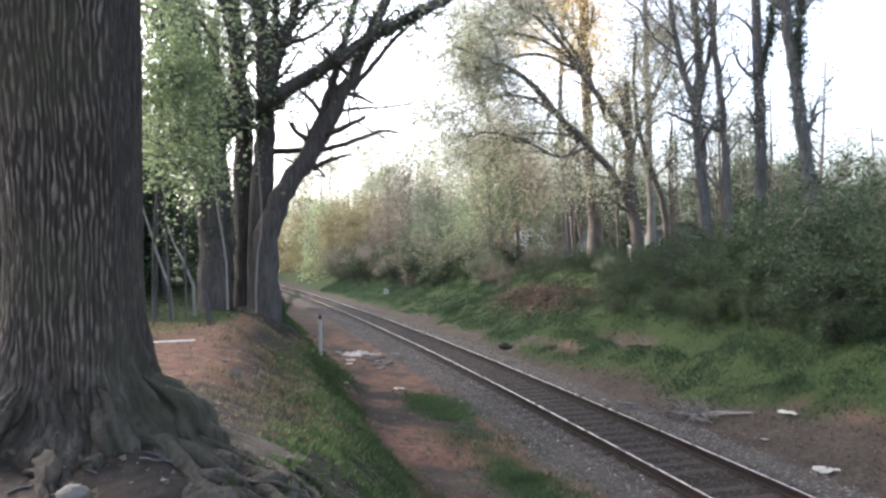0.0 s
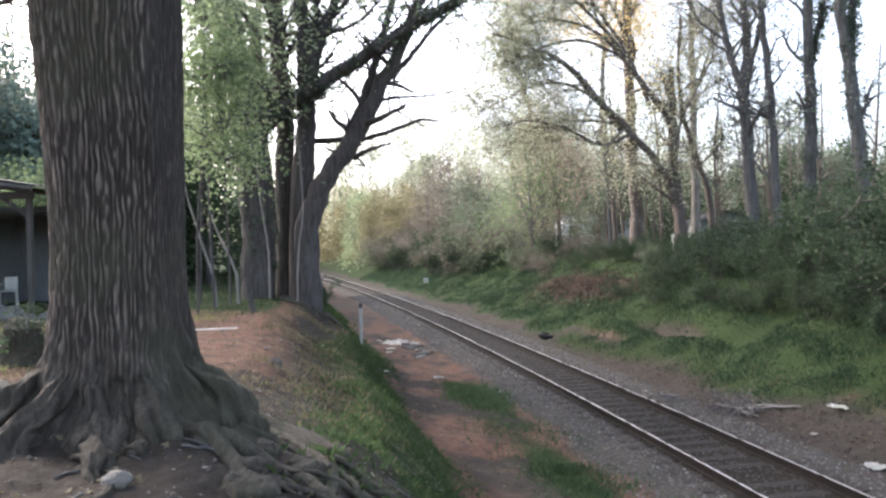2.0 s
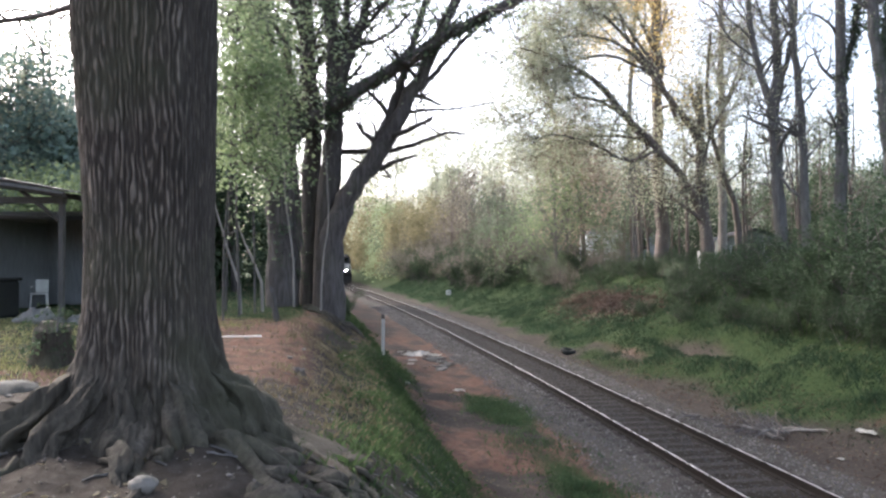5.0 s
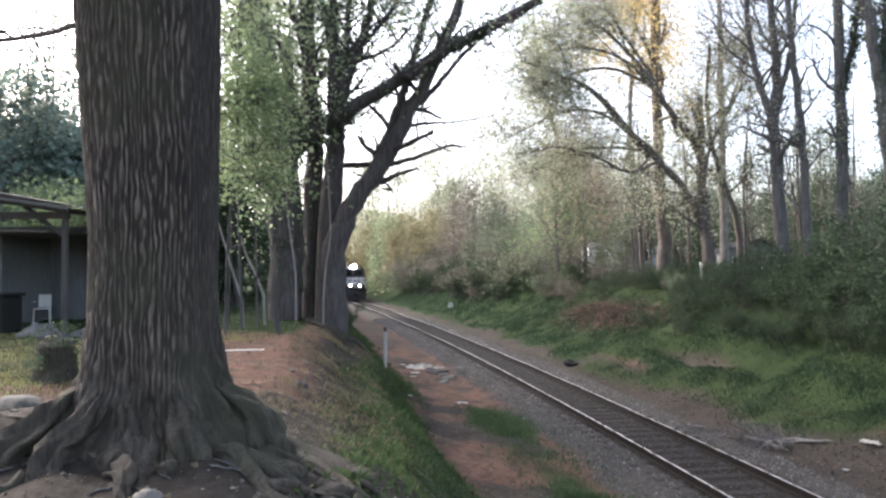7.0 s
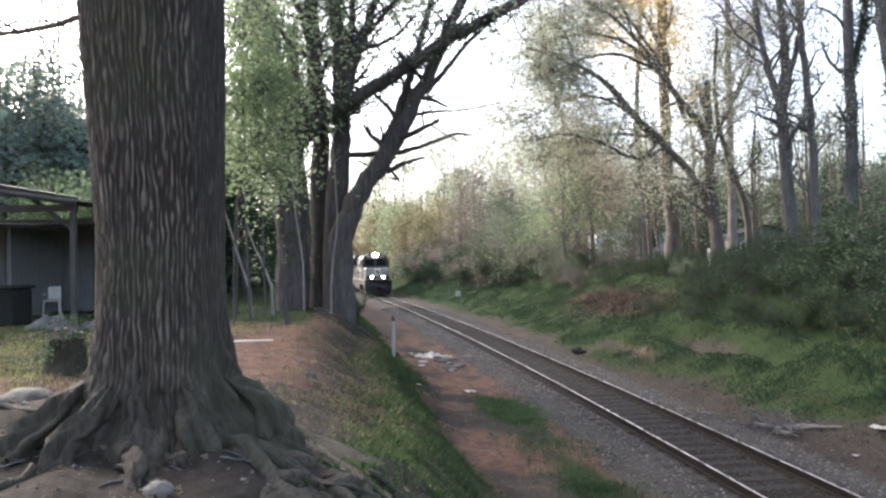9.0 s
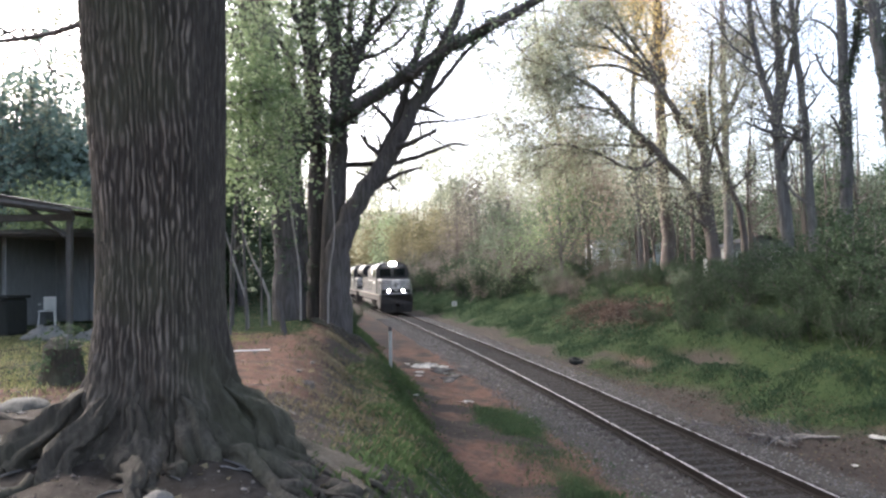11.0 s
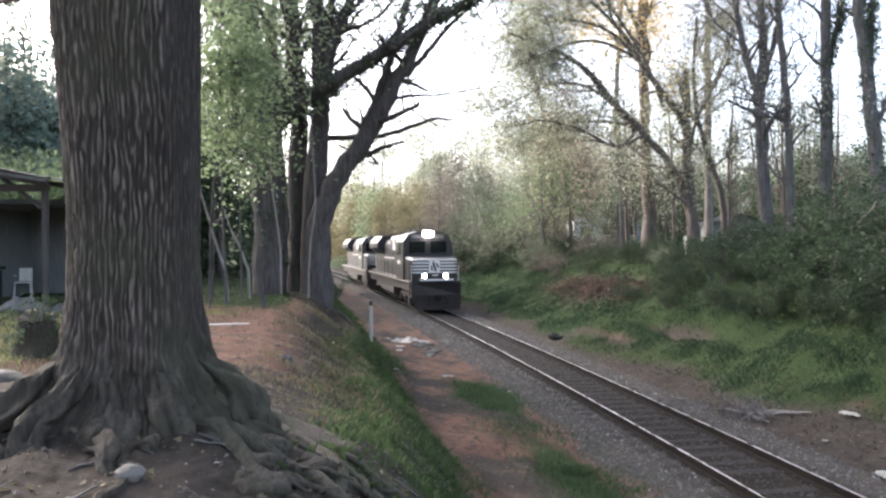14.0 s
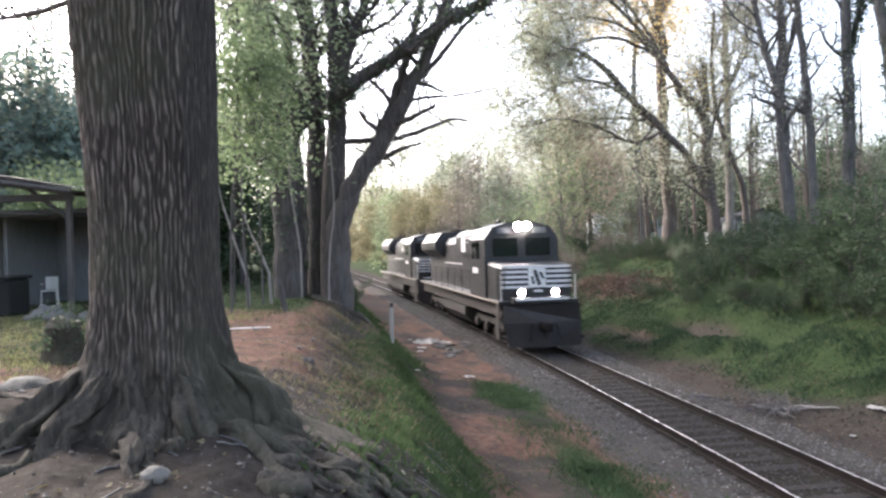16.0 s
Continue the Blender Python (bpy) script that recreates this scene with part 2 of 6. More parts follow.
OLD_WOOD = surface("old_wood", (0.04, 0.037, 0.034), (0.11, 0.10, 0.092), 3.0, 25.0, 0.85, stretch=(4, 4, 0.7), bump=0.5)
BLACK_PAINT = surface("black_gloss_paint", (0.012, 0.0115, 0.0115), (0.028, 0.026, 0.025), 1.5, 25.0, 0.47, bump=0.05, depth=0.003, gloss_var=0.1)
GRIME = surface("grimy_black_steel", (0.020, 0.017, 0.015), (0.06, 0.05, 0.043), 2.0, 25.0, 0.7, 0.2, depth=0.006)
STRIPE = surface("white_stripe_paint", (0.62, 0.60, 0.57), (0.80, 0.78, 0.75), 4.0, 30.0, 0.45, bump=0.05, depth=0.003)
DUSTY_STRIPE = surface("dusty_tan_paint", (0.26, 0.22, 0.18), (0.40, 0.35, 0.30), 4.0, 30.0, 0.6, bump=0.05, depth=0.003)
BOARD_GREY = surface("dull_grey_board", (0.10, 0.10, 0.10), (0.17, 0.165, 0.16), 4.0, 30.0, 0.6, bump=0.05, depth=0.003)
GLASS_DARK = plain("dark_window_glass", (0.01, 0.012, 0.013), 0.06)
LAMP_HEAD = plain("headlight_lens", (1.0, 0.93, 0.82), 0.2, emit=140.0)
LAMP_DITCH = plain("ditch_light_lens", (1.0, 0.90, 0.78), 0.2, emit=60.0)
LAMP_SMALL = plain("marker_lens", (1.0, 0.95, 0.88), 0.2, emit=8.0)
RUBBER = surface("weathered_rubber", (0.012, 0.013, 0.012), (0.030, 0.031, 0.028), 4.0, 40.0, 0.85, spec=0.15)
ROCK = surface("pale_rock", (0.085, 0.077, 0.066), (0.19, 0.172, 0.148), 5.0, 30.0, 0.85, bump=0.6)
DULL_ROCK = surface("mossy_rock", (0.035, 0.035, 0.028), (0.09, 0.083, 0.07), 5.0, 30.0, 0.9, bump=0.6)
SHED_WOOD = surface("shed_boards", (0.10, 0.105, 0.108), (0.22, 0.228, 0.23), 3.0, 25.0, 0.85, stretch=(4, 4, 0.7), bump=0.5)
ROOF_TIN = surface("weathered_tin", (0.05, 0.052, 0.055), (0.12, 0.122, 0.128), 2.0, 30.0, 0.6, 0.2, bump=0.1)
SIDING = surface("grey_siding", (0.16, 0.165, 0.16), (0.27, 0.275, 0.265), 2.0, 25.0, 0.8, bump=0.15)
PALE_SIDING = surface("pale_siding", (0.55, 0.57, 0.60), (0.74, 0.76, 0.80), 2.0, 25.0, 0.6, bump=0.1)
SHINGLE = surface("dark_shingles", (0.045, 0.045, 0.047), (0.10, 0.10, 0.105), 3.0, 20.0, 0.9, bump=0.5)


# ---- mesh helpers ----
def link_mesh(name, me, material, parent=None, label=""):
    ob = new(name, me)
    me.materials.append(material)
    if parent:
        ob.parent = parent
    if label:
        ob["label"] = label
    return ob


def part(name, bm, material, parent=None, label="", smooth=False):
    """Links a bmesh as one mesh object under a thing."""
    me = bpy.data.meshes.new(name)
    bmesh.ops.recalc_face_normals(bm, faces=bm.faces)
    bm.to_mesh(me)
    bm.free()
    if smooth:
        me.polygons.foreach_set("use_smooth", [True] * len(me.polygons))
    return link_mesh(name, me, material, parent, label)


def bulk(name, verts, faces, material, parent=None, label="", smooth=False):
    """A mesh from arrays of vertices and of faces that all have the same number of corners."""
    verts, faces = np.asarray(verts, dtype=np.float32), np.asarray(faces, dtype=np.int32)
    me = bpy.data.meshes.new(name)
    k = faces.shape[1]
    me.vertices.add(len(verts))
    me.vertices.foreach_set("co", verts.ravel())
    me.loops.add(faces.size)
    me.loops.foreach_set("vertex_index", faces.ravel())
    me.polygons.add(len(faces))
    me.polygons.foreach_set("loop_start", np.arange(0, faces.size, k, dtype=np.int32))
    me.polygons.foreach_set("use_smooth", np.full(len(faces), smooth))
    me.update(calc_edges=True)
    return link_mesh(name, me, material, parent, label)


def empty(name, at, label, category, group="", turn=0.0):
    ob = new(name)
    ob.matrix_basis = pose(*at, 0, 0, turn)
    return tagged(ob, label, category, group)


def box(bm, x0, x1, y0, y1, z0, z1, bevel=0.0):
    vs = [bm.verts.new((x, y, z)) for z in (z0, z1) for y in (y0, y1) for x in (x0, x1)]
    fs = [bm.faces.new([vs[i] for i in q]) for q in ((0, 2, 3, 1), (4, 5, 7, 6), (0, 1, 5, 4), (2, 6, 7, 3), (0, 4, 6, 2), (1, 3, 7, 5))]
    if bevel:
        es = list({e for f in fs for e in f.edges})
        bmesh.ops.bevel(bm, geom=es, offset=bevel, segments=2, affect="EDGES", profile=0.5)
    return vs


def boxed(x0, x1, y0, y1, z0, z1, bevel=0.0):
    bm = bmesh.new()
    box(bm, x0, x1, y0, y1, z0, z1, bevel)
    return bm


def rod(bm, a, b, r0, r1=None, k=10):
    a, b = Vector(a), Vector(b)
    m = Matrix.Translation((a + b) / 2) @ (b - a).to_track_quat("Z", "Y").to_matrix().to_4x4()
    bmesh.ops.create_cone(bm, cap_ends=True, segments=k, radius1=r0, radius2=r0 if r1 is None else r1, depth=(b - a).length, matrix=m)


def rodded(a, b, r0, r1=None, k=10):
    bm = bmesh.new()
    rod(bm, a, b, r0, r1, k)
    return bm


def prism(outline, y0, y1):
    """An outline in x and z, drawn along y."""
    bm = bmesh.new()
    rings = [[bm.verts.new((x, y, z)) for x, z in outline] for y in (y0, y1)]
    n = len(outline)
    for i in range(n):
        bm.faces.new((rings[0][i], rings[0][(i + 1) % n], rings[1][(i + 1) % n], rings[1][i]))
    bm.faces.new(rings[0])
    bm.faces.new(rings[1])
    return bm


def smooth_line(points, n):
    """A Catmull-Rom line of n points through a few given ones."""
    p = np.array(points, float)
    p = np.vstack([2 * p[0] - p[1], p, 2 * p[-1] - p[-2]])
    t = np.linspace(0, len(p) - 3 - 1e-6, n)
    i = t.astype(int)
    f = (t - i)[:, None]
    a, b, c, d = p[i], p[i + 1], p[i + 2], p[i + 3]
    return 0.5 * (2 * b + (c - a) * f + (2 * a - 5 * b + 4 * c - d) * f ** 2 + (3 * b - a - 3 * c + d) * f ** 3)


class Tubes:
    """Gathers tapering tubes into one mesh."""

    def __init__(self):
        self.v, self.f, self.n = [], [], 0

    def tube(self, pts, rad, k=6, rough=0.0, rng=None, gnarl=0.0):
        pts, rad = np.asarray(pts, float), np.asarray(rad, float)
        t = np.gradient(pts, axis=0)
        t /= np.linalg.norm(t, axis=1)[:, None] + 1e-9
        ref = np.array([0.31, 0.92, 0.12]) if abs(t[len(t) // 2][1]) < 0.8 else np.array([0.95, 0.1, 0.2])
        n1 = np.cross(t, ref)
        n1 /= np.linalg.norm(n1, axis=1)[:, None] + 1e-9
        n2 = np.cross(t, n1)
        a = np.linspace(0, 2 * np.pi, k, endpoint=False)
        r = rad[:, None] * np.ones(k)
        if rough:
            r = r * (1 + rng.normal(0, rough, r.shape))
        if gnarl:
            along = np.arange(len(pts))[:, None]
            ph = rng.uniform(0, 6.28, 4)
            r = r * (1 + gnarl * (0.5 * np.sin(5 * a[None] + ph[0] + 0.25 * along) + 0.35 * np.sin(9 * a[None] + ph[1] - 0.4 * along)
                                  + 0.5 * np.sin(2 * a[None] + ph[2]) * np.sin(0.7 * along + ph[3]) + 0.7 * rough_noise(a[None] * 2.2 + ph[0] * 9, along * 0.55)))
        ring = pts[:, None, :] + r[:, :, None] * (np.cos(a)[None, :, None] * n1[:, None, :] + np.sin(a)[None, :, None] * n2[:, None, :])
        m = len(pts)
        self.v.append(ring.reshape(-1, 3))
        i, j = np.meshgrid(np.arange(m - 1), np.arange(k), indexing="ij")
        q = np.stack([i * k + j, i * k + (j + 1) % k, (i + 1) * k + (j + 1) % k, (i + 1) * k + j], -1).reshape(-1, 4)
        self.f.append(q + self.n)
        self.n += m * k

    def build(self, name, material, parent=None, label="", kind=""):
        return tagged(bulk(name, np.vstack(self.v), np.vstack(self.f), material, parent, label, True), kind=kind)


def leaf_cloud(rng, centres, per, spread, size, flat=0.6):
    """Small pointed leaves scattered about the centres."""
    c = np.repeat(np.asarray(centres, float), per, axis=0)
    n = len(c)
    c = c + rng.normal(0, 1, (n, 3)) * np.asarray(spread)
    u = rng.normal(0, 1, (n, 3))
    u[:, 2] *= flat
    u /= np.linalg.norm(u, axis=1)[:, None]
    w = np.cross(u, rng.normal(0, 1, (n, 3)))
    w /= np.linalg.norm(w, axis=1)[:, None] + 1e-9
    s = size * rng.uniform(0.6, 1.4, (n, 1))
    v = np.stack([c - u * s + w * s * 0.5, c - u * s * 0.4 - w * s * 0.8, c + u * s * 1.1], 1).reshape(-1, 3)
    return v, np.arange(3 * n).reshape(-1, 3)


def unit(v):
    return v / (np.linalg.norm(v) + 1e-9)


def grow(rng, tubes, tips, p, way, length, r, level, last, up=0.2, spread=0.6, kids=(3, 6)):
    """A limb that wanders and bears smaller limbs."""
    n = 6 if level < 2 else 4
    pts, d = [p], way
    for _ in range(n):
        d = unit(d + rng.normal(0, 0.17, 3) + np.array([0, 0, up * 0.12]))
        pts.append(pts[-1] + d * length / n)
    tubes.tube(pts, np.linspace(r, max(0.009, r * 0.4), n + 1), 6 if level < 1 else 4 if level < 2 else 3)
    if level >= last:
        tips.extend(pts[1:])
        return
    for _ in range(rng.integers(*kids)):
        f = rng.uniform(0.3, 1.0)
        i = min(int(f * n), n - 1)
        base = pts[i] + (pts[i + 1] - pts[i]) * (f * n - i)
        way2 = unit(unit(pts[i + 1] - pts[i]) * (1 - spread) + unit(rng.normal(0, 1, 3)) * spread + np.array([0, 0, up * 0.5]))
        grow(rng, tubes, tips, base, way2, length * rng.uniform(0.42, 0.7), max(0.014, r * (1 - 0.6 * f) * 0.6), level + 1, last, up, spread, kids)


# ---- the lie of the land ----
def track_x(y):
    """The middle of the track: a slow bend to the left, straight far off."""
    y = np.asarray(y, float)
    q = np.minimum(y, 130.0)
    return 7.33 - 0.1195 * q - 0.00121 * q * q + 4.17e-6 * q ** 3 + np.maximum(y - 130.0, 0) * -0.2227


def track_slope(y):
    q = np.minimum(np.asarray(y, float), 130.0)
    return -0.1195 - 0.00242 * q + 1.251e-5 * q * q


def offset(x, y):
    """Metres to the right of the track's middle."""
    return (x - track_x(y)) / np.sqrt(1 + track_slope(y) ** 2)


def lattice(ix, iy):
    h = (ix.astype(np.int64) * 374761393 + iy.astype(np.int64) * 668265263) & 0x7FFFFFFF
    h = ((h ^ (h >> 13)) * 1274126177) & 0x7FFFFFFF
    return ((h ^ (h >> 16)) & 0xFFFF) / 65535.0


def value_noise(x, y):
    x, y = np.asarray(x, float), np.asarray(y, float)
    ix, iy = np.floor(x), np.floor(y)
    fx, fy = x - ix, y - iy
    fx, fy = fx * fx * (3 - 2 * fx), fy * fy * (3 - 2 * fy)
    ix, iy = ix.astype(int), iy.astype(int)
    return (lattice(ix, iy) * (1 - fx) * (1 - fy) + lattice(ix + 1, iy) * fx * (1 - fy)
            + lattice(ix, iy + 1) * (1 - fx) * fy + lattice(ix + 1, iy + 1) * fx * fy) - 0.5


def rough_noise(x, y):
    return value_noise(x, y) + 0.5 * value_noise(2.1 * x + 7, 2.1 * y) + 0.25 * value_noise(4.3 * x, 4.3 * y + 3)


OAK = (-2.45, 5.95)
PROFILE_D = [-600, -60, -30, -12, -8.2, -7.3, -6.7, -5.4, -4.7, -2.8, -1.9, -1.35, -0.9, 0.9, 1.35, 1.9, 2.8, 3.7, 5.0, 7.5, 10.5, 14, 60, 600]
PROFILE_Z = [9.0, 2.9, 2.45, 2.36, 2.32, 2.16, 1.75, 0.25, -0.08, -0.26, -0.22, -0.19, -0.178, -0.178, -0.19, -0.22, -0.27, -0.10, 0.42, 1.55, 2.85, 3.2, 3.7, 11.0]


def ground_z(x, y):
    x, y = np.asarray(x, float), np.asarray(y, float)
    d = offset(x, y)
    wob = 0.5 * value_noise(x * 0.35 + 3, y * 0.35) * np.clip((np.abs(d) - 3) / 2, 0, 1)
    z = np.interp(d + wob, PROFILE_D, PROFILE_Z)
    # farther on the crest of the near bank is worn back
    worn = np.exp(-((d + wob + 7.15) / 0.55) ** 2) * np.clip((y - 7.0) / 4, 0, 1)
    z = z - 0.42 * worn
    off = np.clip((np.abs(d) - 2.2) / 2, 0, 1)
    near = np.clip(1.5 - np.hypot(x, y) / 60, 0.3, 1)
    z = z + off * near * (0.14 * rough_noise(x * 0.8, y * 0.8) + 0.05 * rough_noise(x * 4, y * 4))
    z = z + off * 1.2 * value_noise(x * 0.03, y * 0.03) * np.clip(np.abs(d) / 40 - 0.5, 0, 4)
    r2 = (x - OAK[0]) ** 2 + (y - OAK[1]) ** 2
    z = z + 0.22 * np.exp(-r2 / 2.2) + 0.10 * np.exp(-r2 / 12) * off * rough_noise(x * 2.3 + 5, y * 2.3)
    z = z + 0.25 * np.exp(-((x + 4.3) ** 2 + (y - 6.9) ** 2) / 0.5)
    z = z + 0.3 * np.exp(-((x + 3.4) ** 2 / 0.5 + (y - 23.0) ** 2 / 1.2))
    slip = np.exp(-(((d - 5.9) / 0.5) ** 2 + ((y - 27.0) / 2.4) ** 2))
    z = z + (0.22 + 0.25 * rough_noise(x * 1.7, y * 1.7)) * np.exp(-(((d - 7.6) / 0.9) ** 2 + ((y - 38.0) / 3.6) ** 2))
    return z - 0.75 * slip - 0.12 * np.exp(-(((d - 4.4) / 0.35) ** 2 + ((y - 29.5) / 2.0) ** 2))


def z_at(x, y):
    return float(ground_z(np.array([x]), np.array([y]))[0])


def masks(x, y):
    d = offset(x, y)
    n = rough_noise(x * 0.5 + 11, y * 0.5)
    gravel = np.clip((2.55 + 0.6 * n - np.abs(d + 0.1)) / 0.8, 0, 1)
    turf = np.clip((d - 2.6 - np.clip((21.0 - y) / 6, 0, 1) * 1.1 + 1.2 * n) / 1.9, 0, 1)
    turf = np.maximum(turf, np.clip((-4.75 - d + 0.9 * n) / 1.0, 0, 1) * np.clip((d + 8.2 + 0.9 * n) / 2.4, 0, 1))
    yard = np.clip((-7.6 - d) / 0.8, 0, 1)
    turf = np.maximum(turf, yard * np.clip((y - 17.0 + 3 * n) / 3, 0, 1))
    turf = np.maximum(turf, yard * np.clip((-4.4 - x + n - 0.02 * y) / 1.2, 0, 1) * np.clip((y - 9.0 + n) / 1.5, 0, 1) * 0.55)
    turf = np.maximum(turf, np.exp(-(((d + 2.9) / 0.75) ** 2 + ((y - 20.0) / 1.8) ** 2)) * 1.8)
    turf = np.maximum(turf, np.exp(-(((d + 3.0) / 0.6) ** 2 + ((y - 13.2) / 3.0) ** 2)) * 0.8)
    bare = 1.6 * np.exp(-(((d - 5.9) / 0.6) ** 2 + ((y - 27.0) / 2.6) ** 2)) + np.exp(-(((d - 4.4) / 0.5) ** 2 + ((y - 30.0) / 3.0) ** 2))
    bare = bare + np.exp(-(((d - 7.5) / 1.2) ** 2 + ((y - 38.0) / 4.5) ** 2)) * 1.7
    bare = bare + np.exp(-(((d - 6.4) / 1.0) ** 2 + ((y - 16.5) / 1.6) ** 2)) * 0.3
    turf = np.clip(turf - 0.6 * bare, 0, 1)
    turf = np.clip(turf - 1.0 * np.exp(-((x + 3.1) ** 2 / 1.2 + (y - 22.4) ** 2 / 7.0)), 0, 1)
    r = np.hypot(x - OAK[0], y - OAK[1])
    soil = np.clip((4.2 - r + 1.5 * n) / 1.5, 0, 1)
    soil = np.maximum(soil, 0.85 * np.exp(-((d + 7.2) / 0.9) ** 2))
    # darker soil colour over the slip's clay stands for shade in its undercut
    soil = np.maximum(soil, np.exp(-(((d - 6.0) / 0.8) ** 2 + ((y - 27.0) / 3.0) ** 2)))
    soil = np.maximum(soil, np.clip((d - 9.0) / 3, 0, 1))
    soil = np.maximum(soil, 0.8 * np.exp(-(((d - 7.5) / 1.4) ** 2 + ((y - 38.0) / 5.0) ** 2)))
    soil = np.maximum(soil, np.clip((d - 4.0) / 1.0, 0, 0.5) * (y < 36))
    soil = np.maximum(soil, np.clip((y - 30) / 20, 0, 0.5))
    soil = np.maximum(soil, np.clip((d - 1.5) / 1.0, 0, 1) * np.clip((5.0 - d) / 1.0, 0, 1))
    # the foot of the near bank: trodden clay broken by earth
    soil = np.maximum(soil, np.clip(0.55 + 1.1 * rough_noise(x * 0.9 + 2, y * 0.9 + 5), 0, 0.9) * np.clip((d + 5.6) / 0.6, 0, 1) * np.clip((-2.2 - d) / 0.6, 0, 1))
    bed = np.clip((1.02 - np.abs(d)) / 0.25, 0, 1)
    return gravel, turf, soil, bed


def steps(spans):
    out = [np.arange(a, b, s) for a, b, s in spans]
    return np.concatenate(out)


def make_ground():
    far = np.cumsum(2.0 * 1.16 ** np.arange(34))
    gx = np.concatenate([-26 - far[::-1], steps([(-26, -9, 0.5), (-9, 16, 0.15), (16, 30, 0.5)]), 30 + far])
    gy = np.concatenate([-12 - far[::-1], steps([(-12, 2, 0.5), (2, 26, 0.15), (26, 60, 0.3), (60, 140, 1.0)]), 140 + far])
    x, y = np.meshgrid(gx, gy)
    z = ground_z(x, y)
    v = np.stack([x, y, z], -1).reshape(-1, 3)
    nx, ny = len(gx), len(gy)
    i, j = np.meshgrid(np.arange(ny - 1), np.arange(nx - 1), indexing="ij")
    q = np.stack([i * nx + j, i * nx + j + 1, (i + 1) * nx + j + 1, (i + 1) * nx + j], -1).reshape(-1, 4)
    ob = bulk("ground", v, q, GROUND, smooth=True)
    for name, m in zip(("gravel", "turf", "soil", "bed"), masks(x.ravel(), y.ravel())):
        ob.data.attributes.new(name, "FLOAT", "POINT").data.foreach_set("value", m.astype(np.float32))
    return tagged(ob, "red clay banks with rough grass beside a railway cutting", "ground", kind="structure")


make_ground()


# ---- the track ----
ARC_Y = np.arange(-40.0, 300.0, 0.05)
ARC_X = track_x(ARC_Y)
ARC_S = np.concatenate([[0], np.cumsum(np.hypot(np.diff(ARC_X), np.diff(ARC_Y)))])
ARC_S = ARC_S - np.interp(0.0, ARC_Y, ARC_S)


def on_track(s):
    """The place at s metres along the track's middle, counted from beside the eye."""
    y = float(np.interp(s, ARC_S, ARC_Y))
    return float(track_x(y)), y


def sweep(profile, side, s0, s1, step):
    """An outline (across, up) drawn along one rail."""
    s = np.arange(s0, s1, step)
    y = np.interp(s, ARC_S, ARC_Y)
    x, k = track_x(y), track_slope(y)
    nx, ny = 1 / np.sqrt(1 + k * k), -k / np.sqrt(1 + k * k)
    pr = np.array(profile)
    a = pr[:, 0][None, :] + side
    v = np.stack([x[:, None] + nx[:, None] * a, y[:, None] + ny[:, None] * a, np.ones((len(s), 1)) * pr[:, 1][None, :]], -1)
    n, m = len(s), len(pr)
    i, j = np.meshgrid(np.arange(n - 1), np.arange(m), indexing="ij")
    q = np.stack([i * m + j, i * m + (j + 1) % m, (i + 1) * m + (j + 1) % m, (i + 1) * m + j], -1).reshape(-1, 4)
    return v.reshape(-1, 3), q


def make_track():
    track = empty("railway_track", (0, 0, 0), "single railway track with worn rails on weathered wooden ties", "railway track")
    rail = [(-0.07, -0.165), (0.07, -0.165), (0.07, -0.150), (0.012, -0.135), (0.012, -0.045), (0.035, -0.035), (0.035, -0.006),
            (-0.035, -0.006), (-0.035, -0.035), (-0.012, -0.045), (-0.012, -0.135), (-0.07, -0.150)]
    head = [(-0.017, -0.0058), (0.017, -0.0058), (0.016, -0.001), (0.011, 0.002), (-0.011, 0.002), (-0.016, -0.001)]
    for side in (-0.753, 0.753):
        r = bulk("rail", *sweep(rail, side, -20, 230, 1.0), RUST, track, "rust-brown steel rail")
        bulk("running_surface", *sweep(head, side, -20, 230, 1.0), POLISHED, r, "polished bright top of the rail")
    bm = boxed(-1.29, 1.29, -0.115, 0.115, -0.34, -0.168, 0.012)
    me = bpy.data.meshes.new("tie")
    bm.to_mesh(me)
    bm.free()
    me.materials.append(TIE_WOOD)
    pm = bmesh.new()
    box(pm, -0.17, 0.17, -0.09, 0.09, -0.169, -0.158)
    for dx in (-0.095, 0.095):
        for dy in (-0.05, 0.05):
            box(pm, dx - 0.012, dx + 0.012, dy - 0.012, dy + 0.012, -0.159, -0.138)
    plates = bpy.data.meshes.new("tie_plate")
    pm.to_mesh(plates)
    pm.free()
    plates.materials.append(RUST)
    rng = np.random.default_rng(5)
    for i in range(236):
        x, y = on_track(-7.13 + 0.53 * i + rng.normal(0, 0.012))
        t = new("tie", me)
        t.parent = track
        turn = -math.degrees(math.atan(float(track_slope(y)))) + rng.normal(0, 0.6)
        t.matrix_basis = pose(x + rng.normal(0, 0.02), y, rng.normal(-0.004, 0.004), 0, 0, turn)
        for side in (-0.753, 0.753):
            if i < 96:
                p = new("tie_plate", plates)
                p.parent = t
                p.location = (side, 0, 0)
    return track


make_track()


